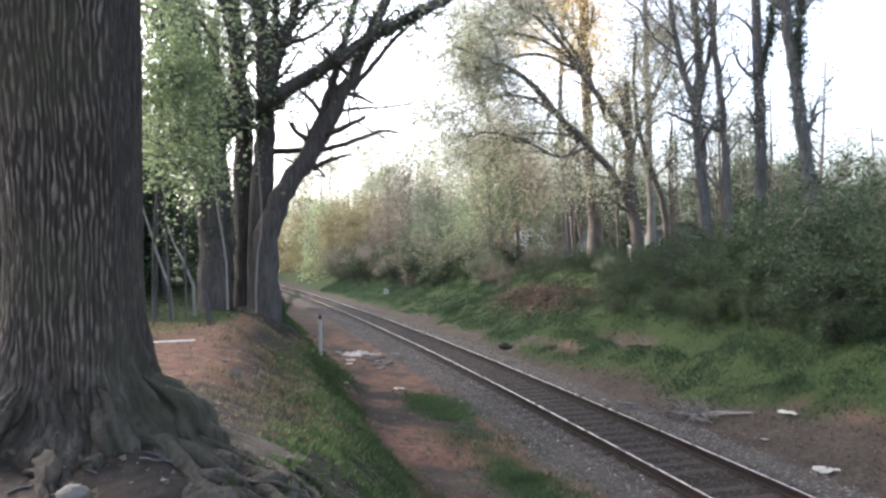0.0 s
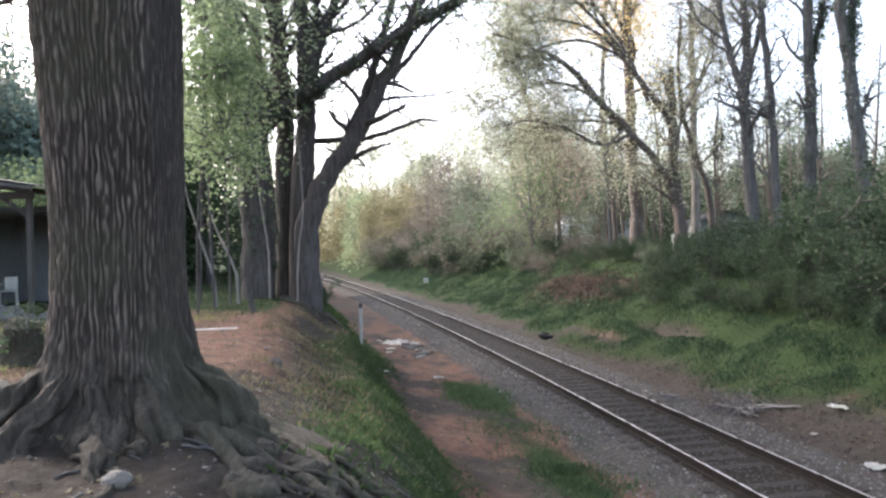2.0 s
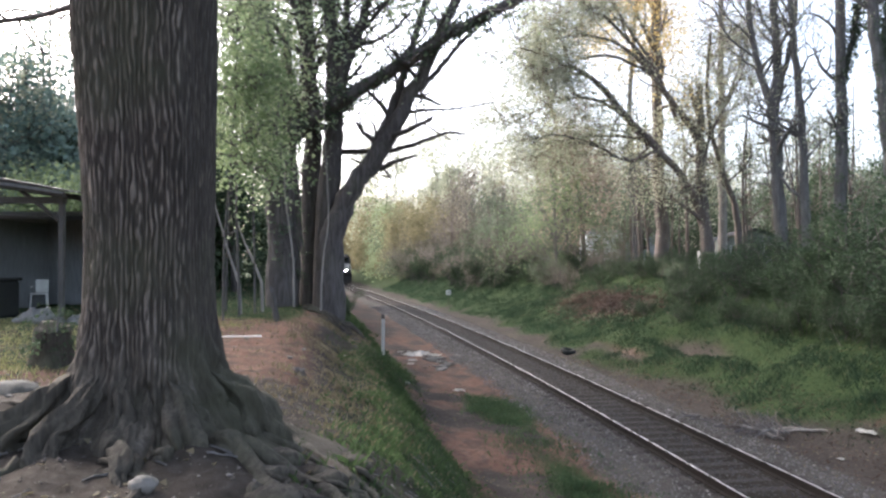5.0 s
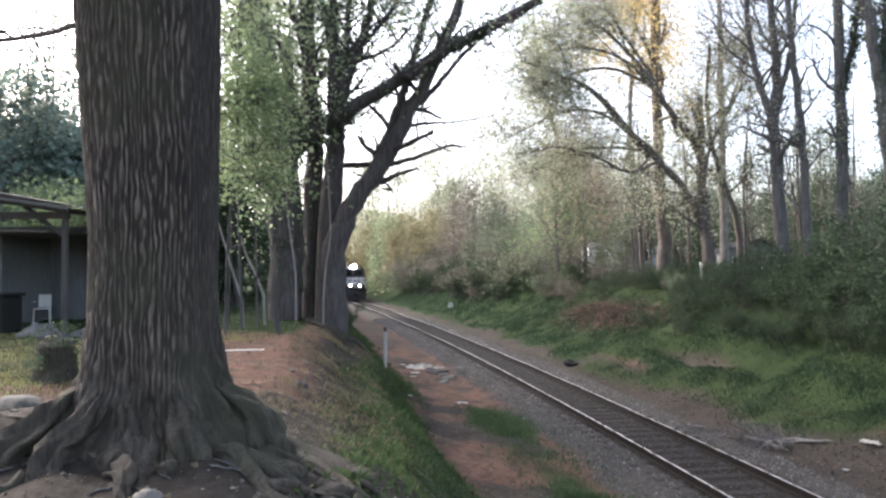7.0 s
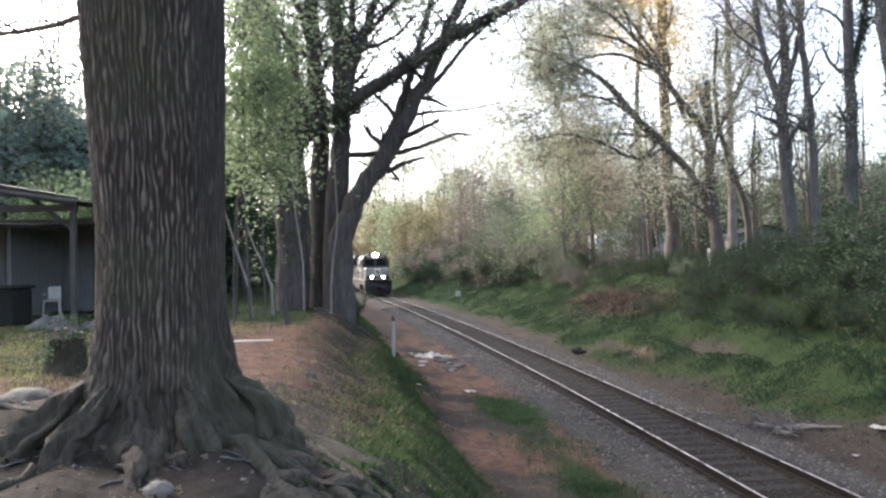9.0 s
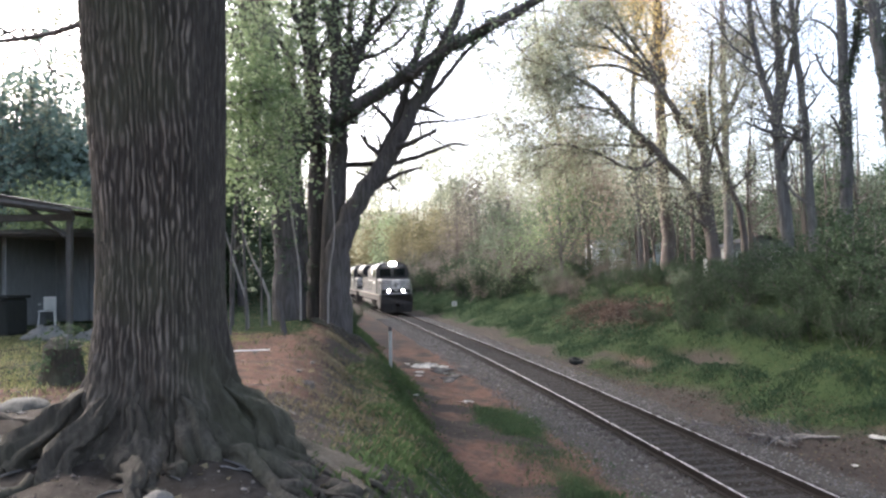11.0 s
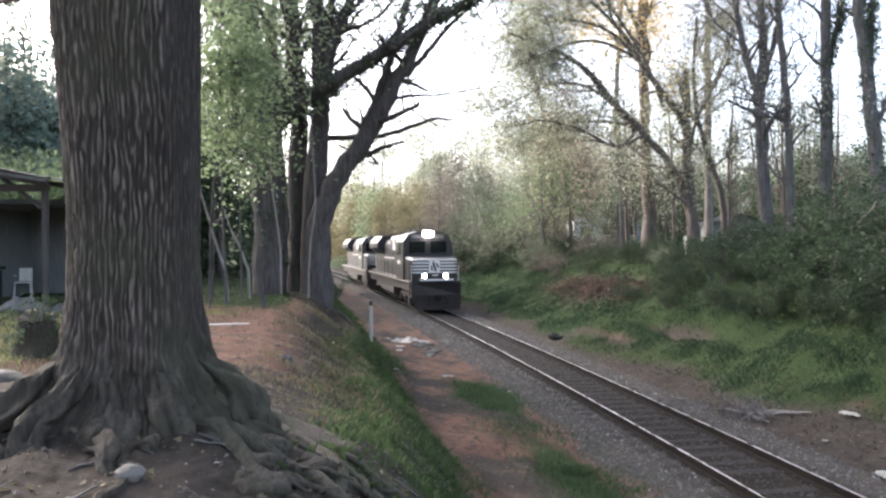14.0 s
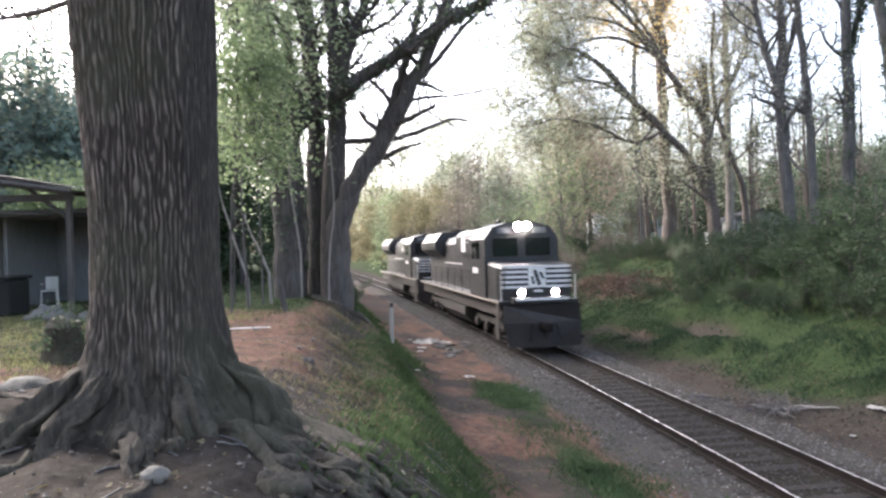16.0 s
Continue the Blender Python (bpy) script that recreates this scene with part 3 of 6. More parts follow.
def make_ballast():
    """Crushed stone between and beside the ties."""
    rng = np.random.default_rng(8)
    n = 26000
    s = -2 + 67 * rng.random(n) ** 1.5
    y = np.interp(s, ARC_S, ARC_Y)
    d = rng.uniform(-2.4, 2.25, n)
    k = track_slope(y)
    x = track_x(y) + d / np.sqrt(1 + k * k)
    y = y - d * k / np.sqrt(1 + k * k)
    size = rng.uniform(0.012, 0.030, n) * (1 + s / 60)
    z = ground_z(x, y) + size * 0.15
    base = np.array([(1, 0, 0), (-1, 0, 0), (0, 1, 0), (0, -1, 0), (0, 0, 0.8), (0, 0, -0.8)], float)
    tri = np.array([(0, 2, 4), (2, 1, 4), (1, 3, 4), (3, 0, 4), (2, 0, 5), (1, 2, 5), (3, 1, 5), (0, 3, 5)])
    v = base[None] * size[:, None, None] * rng.uniform(0.6, 1.4, (n, 6, 1))
    a = rng.uniform(0, 6.28, n)
    c, sn = np.cos(a)[:, None], np.sin(a)[:, None]
    tilt = rng.uniform(-0.6, 0.6, (n, 1))
    vx, vy, vz = v[..., 0] * c - v[..., 1] * sn, v[..., 0] * sn + v[..., 1] * c, v[..., 2] + v[..., 0] * tilt
    v = np.stack([vx + x[:, None], vy + y[:, None], vz + z[:, None]], -1).reshape(-1, 3)
    inner = np.abs(d) < 0.95
    for between, label, tone in ((False, "grey crushed stone ballast along the rails", 1.0), (True, "dark oil-stained ballast between the rails", 0.34)):
        m, nt, b = node_mat("oily_ballast" if between else "ballast")
        g = nt.nodes.new("ShaderNodeNewGeometry")
        shades = ((0.0, 0.055), (0.6, 0.11), (0.97, 0.145), (1.0, 0.32 if not between else 0.22))
        nt.links.new(ramp(nt, g.outputs["Random Per Island"], [(at, (q * tone, q * tone * 0.94, q * tone * 0.88)) for at, q in shades]), b.inputs["Base Color"])
        b.inputs["Roughness"].default_value = 0.9
        pick = np.flatnonzero(inner == between)
        fv = v.reshape(n, 6, 3)[pick].reshape(-1, 3)
        ff = (tri[None] + 6 * np.arange(len(pick))[:, None, None]).reshape(-1, 3)
        tagged(bulk("ballast", fv, ff, m), label, "gravel", kind="stuff")


make_ballast()


def make_grass(name, label, n, seed, keep, height, width, material, lean=0.5, xs=(-14, 17), ys=(2.2, 48)):
    """Blades on the ground where keep(x, y) allows; a blade is a bent sliver of two faces."""
    rng = np.random.default_rng(seed)
    y = ys[0] + ys[1] * rng.random(n * 7) ** 1.5
    x = rng.uniform(*xs, n * 7)
    p = keep(x, y)
    ok = rng.random(len(p)) < p
    x, y = x[ok][:n], y[ok][:n]
    n = len(x)
    z = ground_z(x, y)
    tuft = np.clip(0.7 + 1.2 * rough_noise(x * 1.3, y * 1.3), 0.25, 1.6)
    h = rng.uniform(0.5, 1.3, n) * height * tuft
    far = 1 + y / 14
    a = rng.uniform(0, 6.28, n)
    w = width * far * rng.uniform(0.6, 1.3, n)
    lx, ly = np.cos(a) * lean * h * rng.uniform(0.2, 1, n), np.sin(a) * lean * h * rng.uniform(0.2, 1, n)
    b = rng.uniform(0, 6.28, n)
    wx, wy = np.cos(b) * w, np.sin(b) * w
    v = np.stack([np.stack([x - wx, y - wy, z - 0.02], -1), np.stack([x + wx, y + wy, z - 0.02], -1),
                  np.stack([x + wx * 0.8 + lx * 0.35, y + wy * 0.8 + ly * 0.35, z + h * 0.6], -1), np.stack([x + lx, y + ly, z + h], -1)], 1).reshape(-1, 3)
    f = np.arange(4 * n).reshape(-1, 4)
    tagged(bulk(name, v, f, material), label, "grass", kind="stuff")


def turf_mask(x, y):
    return masks(x, y)[1]


def bank_mask(x, y):
    d = offset(x, y)
    m = np.clip(1 - np.abs(d + 6.1) / 1.7, 0, 1)
    return masks(x, y)[1] * np.clip(m * 1.6, 0, 1) * np.clip(0.7 + 1.4 * rough_noise(x * 0.9 + 4, y * 0.9), 0.15, 1)


def far_bank_mask(x, y):
    d = offset(x, y)
    m = np.clip((d - 3.0) / 1.4, 0, 1) * np.clip((11 - d) / 3, 0, 1)
    return masks(x, y)[1] * m * np.clip(0.75 + 0.9 * rough_noise(x * 0.7 + 4, y * 0.7), 0.3, 1)


def patch_mask(x, y):
    d = offset(x, y)
    return np.exp(-(((d + 2.9) / 0.6) ** 2 + ((y - 20.0) / 1.2) ** 2)) + 0.5 * np.exp(-(((d + 3.0) / 0.7) ** 2 + ((y - 13.0) / 3.5) ** 2))


make_grass("grass", "short rough grass on the banks and the yard", 90000, 21, turf_mask, 0.06, 0.0045, SHADED_GRASS)
make_grass("bank_grass", "long tufted grass on the near slope", 60000, 22, bank_mask, 0.10, 0.0042, GRASS, 1.5, (-6, 4), (2.2, 40))
make_grass("bank_grass", "tufted green grass on the far slope, shade put into its colour", 130000, 28, far_bank_mask, 0.13, 0.004, SHADED_GRASS, 1.1, (-16, 20), (8, 90))
make_grass("dry_grass", "dry straw grass among the green", 18000, 23, turf_mask, 0.08, 0.0045, STRAW, 0.9)
make_grass("grass_patch", "patch of taller green grass beside the ballast", 20000, 24, patch_mask, 0.10, 0.005, PATCH_GRASS, 0.9, (-0.5, 5.0), (9.0, 15))


def crest_mask(x, y):
    return np.exp(-((offset(x, y) + 7.2) / 0.9) ** 2) * np.clip(0.6 + 1.5 * rough_noise(x * 0.8, y * 0.8 + 9), 0, 1) * np.clip((y - 6.5) / 3, 0, 1)


def yard_mask(x, y):
    return (offset(x, y) < -8.0) * np.clip((-4.2 - x) / 1.5, 0, 1) * np.clip((y - 8.5) / 2, 0, 1) * (y < 19.5)


make_grass("dry_grass", "tan dead grass along the crest of the bank", 15000, 25, crest_mask, 0.08, 0.006, STRAW, 1.2, (-6, 1.5), (2.5, 24))
make_grass("dry_grass", "short yellowed grass in the yard by the shed", 30000, 26, yard_mask, 0.05, 0.006, YARD_GRASS, 1.0, (-14, -4), (8.5, 11))


def make_leaf_litter():
    """Dead leaves on the soil, the shoulder and the slopes."""
    rng = np.random.default_rng(27)
    n = 9000
    y = 2.5 + 38 * rng.random(n) ** 1.6
    x = rng.uniform(-10, 14, n)
    ok = np.abs(offset(x, y)) > 1.7
    x, y = x[ok], y[ok]
    c = np.stack([x, y, ground_z(x, y) + 0.015], -1)
    v, f = leaf_cloud(rng, c, 1, 0.0, 0.028, 0.25)
    tagged(bulk("dead_leaves", v, f, STRAW), "dead brown leaves scattered over the ground", "leaves", kind="stuff")
    # thicker along the dirt shoulder of the far side
    m = 5000
    y0 = 7.5 + 22 * rng.random(m) ** 1.4
    d = rng.normal(3.6, 0.8, m)
    k = track_slope(y0)
    x, y = track_x(y0) + d / np.sqrt(1 + k * k), y0 - d * k / np.sqrt(1 + k * k)
    ok = d > 2.0
    c = np.stack([x[ok], y[ok], ground_z(x[ok], y[ok]) + 0.015], -1)
    tagged(bulk("dead_leaves", *leaf_cloud(rng, c, 1, 0.0, 0.03, 0.3), LEAF_DEAD), "brown dead leaves on the dirt shoulder", "leaves", kind="stuff")


make_leaf_litter()


def make_leaf_heap():
    """Red-brown dead leaves banked up on the bare mound of the far slope."""
    rng = np.random.default_rng(30)
    n = 5200
    d, y0 = rng.normal(7.5, 0.75, n), rng.normal(38.0, 2.7, n)
    k = track_slope(y0)
    x = track_x(y0) + d / np.sqrt(1 + k * k)
    y = y0 - d * k / np.sqrt(1 + k * k)
    c = np.stack([x, y, ground_z(x, y) + 0.02 + 0.05 * rng.random(n)], -1)
    tagged(bulk("leaf_heap", *leaf_cloud(rng, c, 1, 0.0, 0.07, 0.3), LEAF_DEAD), "red-brown dead leaves banked on a bare mound", "leaves", kind="stuff")


make_leaf_heap()


def make_clods():
    """Crumbs of earth and bark on the bare ground by the old tree."""
    rng = np.random.default_rng(29)
    n = 3600
    x, y = rng.normal(-2.2, 1.9, n), 2.8 + 6.5 * rng.random(n)
    ok = (offset(x, y) < -6.6)
    x, y = x[ok], y[ok]
    n = len(x)
    size = rng.uniform(0.005, 0.018, n) * rng.uniform(0.5, 1.5, n)
    base = np.array([(1, 0, 0), (-1, 0, 0), (0, 1, 0), (0, -1, 0), (0, 0, 0.7), (0, 0, -0.7)], float)
    tri = np.array([(0, 2, 4), (2, 1, 4), (1, 3, 4), (3, 0, 4), (2, 0, 5), (1, 2, 5), (3, 1, 5), (0, 3, 5)])
    v = base[None] * size[:, None, None] * rng.uniform(0.5, 1.5, (n, 6, 1))
    v = v + np.stack([x, y, ground_z(x, y) + size * 0.2], -1)[:, None, :]
    f = (tri[None] + 6 * np.arange(n)[:, None, None]).reshape(-1, 3)
    m, nt, b = node_mat("clods")
    g = nt.nodes.new("ShaderNodeNewGeometry")
    nt.links.new(ramp(nt, g.outputs["Random Per Island"], [(0.0, (0.045, 0.038, 0.032)), (0.7, (0.10, 0.08, 0.066)), (1.0, (0.2, 0.175, 0.155))]), b.inputs["Base Color"])
    b.inputs["Roughness"].default_value = 0.95
    tagged(bulk("earth_clods", v.reshape(-1, 3), f, m), "crumbs of earth and bark on bare soil", "soil", kind="stuff")


make_clods()


# ---- the oak beside the path ----
def make_oak():
    """A stout trunk with a wide root flare and long bark plates."""
    rng = np.random.default_rng(3)
    oak = empty("oak_tree", (OAK[0], OAK[1], 0), "massive old tree with furrowed grey bark and flaring roots", "tree")
    z0 = 1.75
    zs = np.concatenate([np.linspace(z0, 3.6, 70), np.linspace(3.62, 6.6, 110), np.linspace(6.7, 13.0, 14)])
    k = 500
    th = np.linspace(0, 2 * np.pi, k, endpoint=False)
    # bearing, reach and sharpness of each buttress
    lobes = [(-1.40, 0.42, 22.0), (-1.85, 0.20, 25.0), (-0.95, 0.16, 30.0), (-0.50, 0.40, 16.0), (0.10, 0.52, 10.0), (-2.5, 0.36, 12.0), (2.4, 0.4, 5.0), (1.3, 0.5, 4.0)]
    T, Z = np.meshgrid(th, zs)
    h = np.clip(Z - 2.35, -0.6, 20)
    core = np.interp(Z, [1.7, 2.4, 2.75, 3.1, 3.5, 4.0, 5.0, 6.2, 9.0, 13.0], [0.95, 0.74, 0.595, 0.52, 0.485, 0.475, 0.505, 0.54, 0.52, 0.40])
    fade = np.exp(-np.clip(h, -0.10, 9) / 0.27)
    flare = np.zeros_like(T)
    for at, reach, sharp in lobes:
        flare += reach * np.exp(sharp * (np.cos(T - at) - 1)) * fade
    lump = 0.05 * np.sin(3 * T + 1.1) + 0.03 * np.sin(5 * T + 2 * np.sin(Z * 1.2)) + 0.02 * np.sin(7 * T - Z)
    # the bole is four-square, with one blunt corner towards the path
    u = T + 0.82 + math.pi / 4
    square = (np.abs(np.cos(u)) ** 2.9 + np.abs(np.sin(u)) ** 2.9) ** (-1 / 2.9) / 1.06
    R = core * (1 + 0.6 * lump) * square + flare
    # bark plates: narrow upright ridges that part and meet
    wander = 0.5 * np.sin(Z * 1.9 + 3 * np.sin(T * 4)) + 0.25 * np.sin(Z * 5.1 + T * 9)
    around = (T - 2.0) % (2 * np.pi)
    weave = 7.0 * value_noise(around * 6.0, Z * 2.3) + 4.4 * value_noise(around * 14.0 + 40, Z * 7.5) + 0.6 * wander
    a = 0.5 + 0.5 * np.cos(around * 78 + weave)
    b = value_noise(around * 90.0, Z * 14.0 + 9)
    broken = np.clip(0.72 + 1.5 * value_noise(around * 26.0 + 9, Z * 11.0), 0.15, 1)
    # on the face turned to the track the ridges are lower and darker
    side = (T + math.pi) % (2 * math.pi) - math.pi
    worn = 1 - 0.55 * np.clip((side + 0.85) / 0.25, 0, 1) * np.clip((1.3 - side) / 0.3, 0, 1)
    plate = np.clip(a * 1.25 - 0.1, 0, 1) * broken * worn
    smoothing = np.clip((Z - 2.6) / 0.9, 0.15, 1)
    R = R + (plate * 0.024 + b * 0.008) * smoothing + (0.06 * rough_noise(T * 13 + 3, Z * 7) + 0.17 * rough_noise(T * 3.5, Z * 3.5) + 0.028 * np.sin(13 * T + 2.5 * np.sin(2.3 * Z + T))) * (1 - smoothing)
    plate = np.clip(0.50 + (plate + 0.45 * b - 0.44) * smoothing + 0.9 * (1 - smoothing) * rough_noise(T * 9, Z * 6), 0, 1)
    bow = np.interp(Z, [2.2, 4.2, 6.4], [0.05, 0.05, 0.0])
    v = np.stack([R * np.cos(T) + 0.92 * bow, R * np.sin(T) + 0.38 * bow, Z], -1).reshape(-1, 3)
    m = len(zs)
    i, j = np.meshgrid(np.arange(m - 1), np.arange(k), indexing="ij")
    q = np.stack([i * k + j, i * k + (j + 1) % k, (i + 1) * k + (j + 1) % k, (i + 1) * k + j], -1).reshape(-1, 4)
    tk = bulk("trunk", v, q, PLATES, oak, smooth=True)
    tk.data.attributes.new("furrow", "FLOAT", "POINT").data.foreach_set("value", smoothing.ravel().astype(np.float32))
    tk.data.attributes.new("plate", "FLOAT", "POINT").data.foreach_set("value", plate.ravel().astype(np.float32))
    # roots that run on over the soil
    runs = [[(0.75, -0.5), (1.15, -0.85), (1.45, -1.45), (1.55, -2.2)], [(0.3, -0.95), (0.55, -1.35), (0.5, -2.0)],
            [(-0.45, -1.0), (-0.75, -1.5), (-0.8, -2.1)], [(-1.0, -0.45), (-1.5, -0.6), (-2.3, -0.5)],
            [(0.9, 0.1), (1.35, -0.05), (1.75, -0.55), (2.0, -1.3)], [(1.0, -0.6), (1.5, -0.75), (1.9, -1.1), (2.3, -1.2)],
            [(-0.9, 0.5), (-1.6, 0.8), (-2.4, 0.9)]]
    for n, run in enumerate(runs):
        pts = smooth_line([(x, y, 0) for x, y in run], 14)
        pts[:, 0] += rng.normal(0, 0.025, 14)
        gz = ground_z(pts[:, 0] + OAK[0], pts[:, 1] + OAK[1])
        pts[:, 2] = gz + np.linspace(0.02, -0.03, 14) + rng.normal(0, 0.012, 14)
        tb = Tubes()
        tb.tube(pts, np.linspace(0.05 if n in (1, 2, 3, 6) else 0.09, 0.025, 14), 14, 0.03, rng, 0.35)
        tb.build("root", ROOT, oak, "bare grey surface root")
    # toes that lean against the trunk and run out into the soil
    for at, reach, size in ((-2.75, 1.0, 1.0), (-2.2, 0.8, 0.7), (-1.5, 0.95, 1.0), (-1.05, 0.7, 0.6), (-0.6, 0.85, 0.8), (-0.1, 1.1, 1.1), (0.35, 0.9, 0.9)):
        rr = np.array([0.46, 0.54, 0.66, 0.84, 1.10, 1.45]) * np.array([1, 1, 1, 1, 1, reach])
        aa = at + np.cumsum(rng.normal(0, 0.04, 6))
        px, py = rr * np.cos(aa), rr * np.sin(aa)
        gz = ground_z(px + OAK[0], py + OAK[1])
        pz = np.array([3.02, 2.84, 2.64, 2.48, 0, 0])
        pz[4:] = gz[4:] + np.array([0.02, -0.06])
        tb = Tubes()
        tb.tube(smooth_line(np.stack([px, py, pz], 1), 22) + rng.normal(0, 0.008, (22, 3)), np.interp(np.arange(22), [0, 6, 12, 17, 21], [0.03, 0.09, 0.12, 0.10, 0.03]) * size, 28, 0.02, rng, 0.42)
        tb.build("buttress", ROOT, oak, "smooth grey root buttress")
    # knees that stand up from the flare
    for at, reach, size in ((-0.08, 1.0, 1.0), (-0.8, 0.95, 0.7), (-1.8, 0.95, 0.75), (-2.55, 1.0, 0.9)):
        rr = np.array([0.48, 0.70, 0.90, 1.04, 1.16]) * reach
        aa = at + np.cumsum(rng.normal(0, 0.05, 5))
        tb = Tubes()
        tb.tube(smooth_line(np.stack([rr * np.cos(aa), rr * np.sin(aa), np.array([3.0, 2.82, 2.64, 2.42, 2.1])], 1), 22), np.interp(np.arange(22), [0, 6, 13, 21], [0.05, 0.13, 0.17, 0.12]) * size, 32, 0.02, rng, 0.5)
        tb.build("knee", ROOT, oak, "dark mossy root knee")
    # knotted small roots at the lip of the bank
    for n in range(26):
        x, y = rng.uniform(1.1, 2.3), rng.uniform(-2.3, -0.2)
        a = rng.uniform(-1.4, 0.3)
        steps_ = np.arange(7)
        px = x + 0.09 * steps_ * math.cos(a) + rng.normal(0, 0.03, 7)
        py = y + 0.09 * steps_ * math.sin(a) + rng.normal(0, 0.03, 7)
        pz = ground_z(px + OAK[0], py + OAK[1]) + 0.03 + rng.normal(0, 0.025, 7)
        tb = Tubes()
        tb.tube(np.stack([px, py, pz], 1), np.linspace(0.035, 0.012, 7), 8, 0.05, rng, 0.3)
        tb.build("rootlet", ROOT, oak)
    limbs = Tubes()
    tips = []
    for at, up_, z in ((2.9, 0.02, 6.05), (1.7, 0.8, 9.0), (0.4, 0.8, 10.0), (3.6, 0.9, 11.0), (5.0, 1.2, 12.0)):
        way = unit(np.array([math.cos(at), math.sin(at), up_]))
        grow(rng, limbs, tips, np.array([0.3 * math.cos(at), 0.3 * math.sin(at), z]), way, 2.6 if up_ < 0.1 else 7.0, 0.032 if up_ < 0.1 else 0.25, 0, 2, 0.1)
    limbs.build("limb_spray", BARK_OAK, oak, kind="stuff")
    # unseen leaves high overhead, added to shade the ground round the oak
    tips = np.array([p for p in tips if p[2] > 10.5])
    bulk("crown", *leaf_cloud(rng, tips, 40, 0.8, 0.16), LEAF_GREEN, oak)


make_oak()


# ---- trees of the group beyond, and of the far bank ----
def make_tree(name, label, stems, bark, leaf=None, seed=1, branch_from=0.35, branches=8, reach=3.0, last=2, up=0.3, per=3, spread=0.25, size=0.05,
              toward=None, kids=(3, 6), ivy=None, leaf_share=1.0, stub=False):
    """Stems are (points, foot radius, top radius); limbs grow from their upper reach."""
    rng = np.random.default_rng(seed)
    foot = stems[0][0][0]
    tree = empty(name, (foot[0], foot[1], 0), label, "tree", "woodland trees")
    base = np.array([foot[0], foot[1], 0.0])
    trunk, twigs, tips = Tubes(), Tubes(), []
    ivy_at = []
    for n, (pts, r0, r1) in enumerate(stems):
        line = smooth_line(np.array(pts, float) - base, 26)
        line[1:-1] += rng.normal(0, r0 * 0.10, (24, 3))
        rad = np.linspace(r0, r1, 26)
        if n == 0:
            rad[0:4] *= np.array([1.12, 1.07, 1.03, 1.01])
            line[0, 2] -= 0.9
        trunk.tube(line, rad, 14 if r0 > 0.2 else 8, 0.05, rng)
        for _ in range(branches):
            f = rng.uniform(branch_from, 1.0)
            i = min(int(f * 25), 24)
            side = rng.normal(0, 1, 3)
            if toward is not None:
                side = side * 0.6 + np.array(toward)
            way = unit(unit(line[i + 1] - line[i]) * 0.5 + unit(side) * 0.8 + np.array([0, 0, up]))
            grow(rng, twigs, tips, line[i], way, reach * rng.uniform(0.6, 1.2) * (1.15 - 0.5 * f), max(0.02, rad[i] * 0.42), 0 if not stub else 2, last, up, 0.6, kids)
        if ivy:
            for i in range(1, 26):
                if i / 25 < ivy:
                    for _ in range(7):
                        a = rng.uniform(0, 6.28)
                        ivy_at.append(line[i] + np.array([math.cos(a), math.sin(a), rng.uniform(-0.5, 0.5)]) * rad[i] * 1.05)
    trunk.build("trunk", bark, tree)
    if twigs.v:
        twigs.build("branch_spray", bark, tree, kind="stuff")
    if leaf and tips:
        tips = np.array(tips)
        tips = tips[rng.random(len(tips)) < leaf_share]
        bulk("crown", *leaf_cloud(rng, tips, per * 3, spread * 1.3, size * 1.3), leaf, tree)
    if ivy_at:
        bulk("ivy", *leaf_cloud(rng, np.array(ivy_at), 14, 0.16, 0.07), LEAF_IVY, tree, "dark green climbing ivy")
    return tree


# the group on the near bank
make_tree("ivy_tree", "tall ivy-clad tree with a long heavy limb over the track",
          [([(-5.32, 24.00, 2.62), (-5.33, 24.00, 5.01), (-5.49, 24.00, 7.45), (-5.91, 24.00, 10.28), (-6.34, 24.00, 12.56), (-6.50, 24.00, 15.59)], 0.50, 0.38),
           ([(-5.34, 24.00, 7.60), (-4.46, 23.80, 8.40), (-3.22, 23.60, 9.16), (-1.54, 23.40, 10.12), (0.11, 23.20, 11.08), (1.55, 23.00, 11.79), (3.15, 22.80, 12.57)], 0.28, 0.14)],
          BARK_NEAR, LEAF_SPRING, 31, 0.5, 6, 2.6, 2, 0.3, 1, 0.3, 0.05, ivy=0.85, leaf_share=0.4)
make_tree("grey_tree", "straight grey woodland tree in a close group",
          [([(-4.61, 25.00, 2.61), (-4.54, 25.00, 5.05), (-4.59, 25.00, 8.98), (-4.73, 25.00, 11.73), (-4.80, 25.00, 16.08)], 0.36, 0.22),
           ([(-4.69, 25.00, 11.44), (-5.09, 25.00, 12.52), (-5.49, 25.00, 14.10)], 0.14, 0.08)],
          BARK_NEAR, LEAF_SPRING, 32, 0.4, 11, 2.6, 2, 0.3, 2, 0.35, 0.05, leaf_share=0.8)
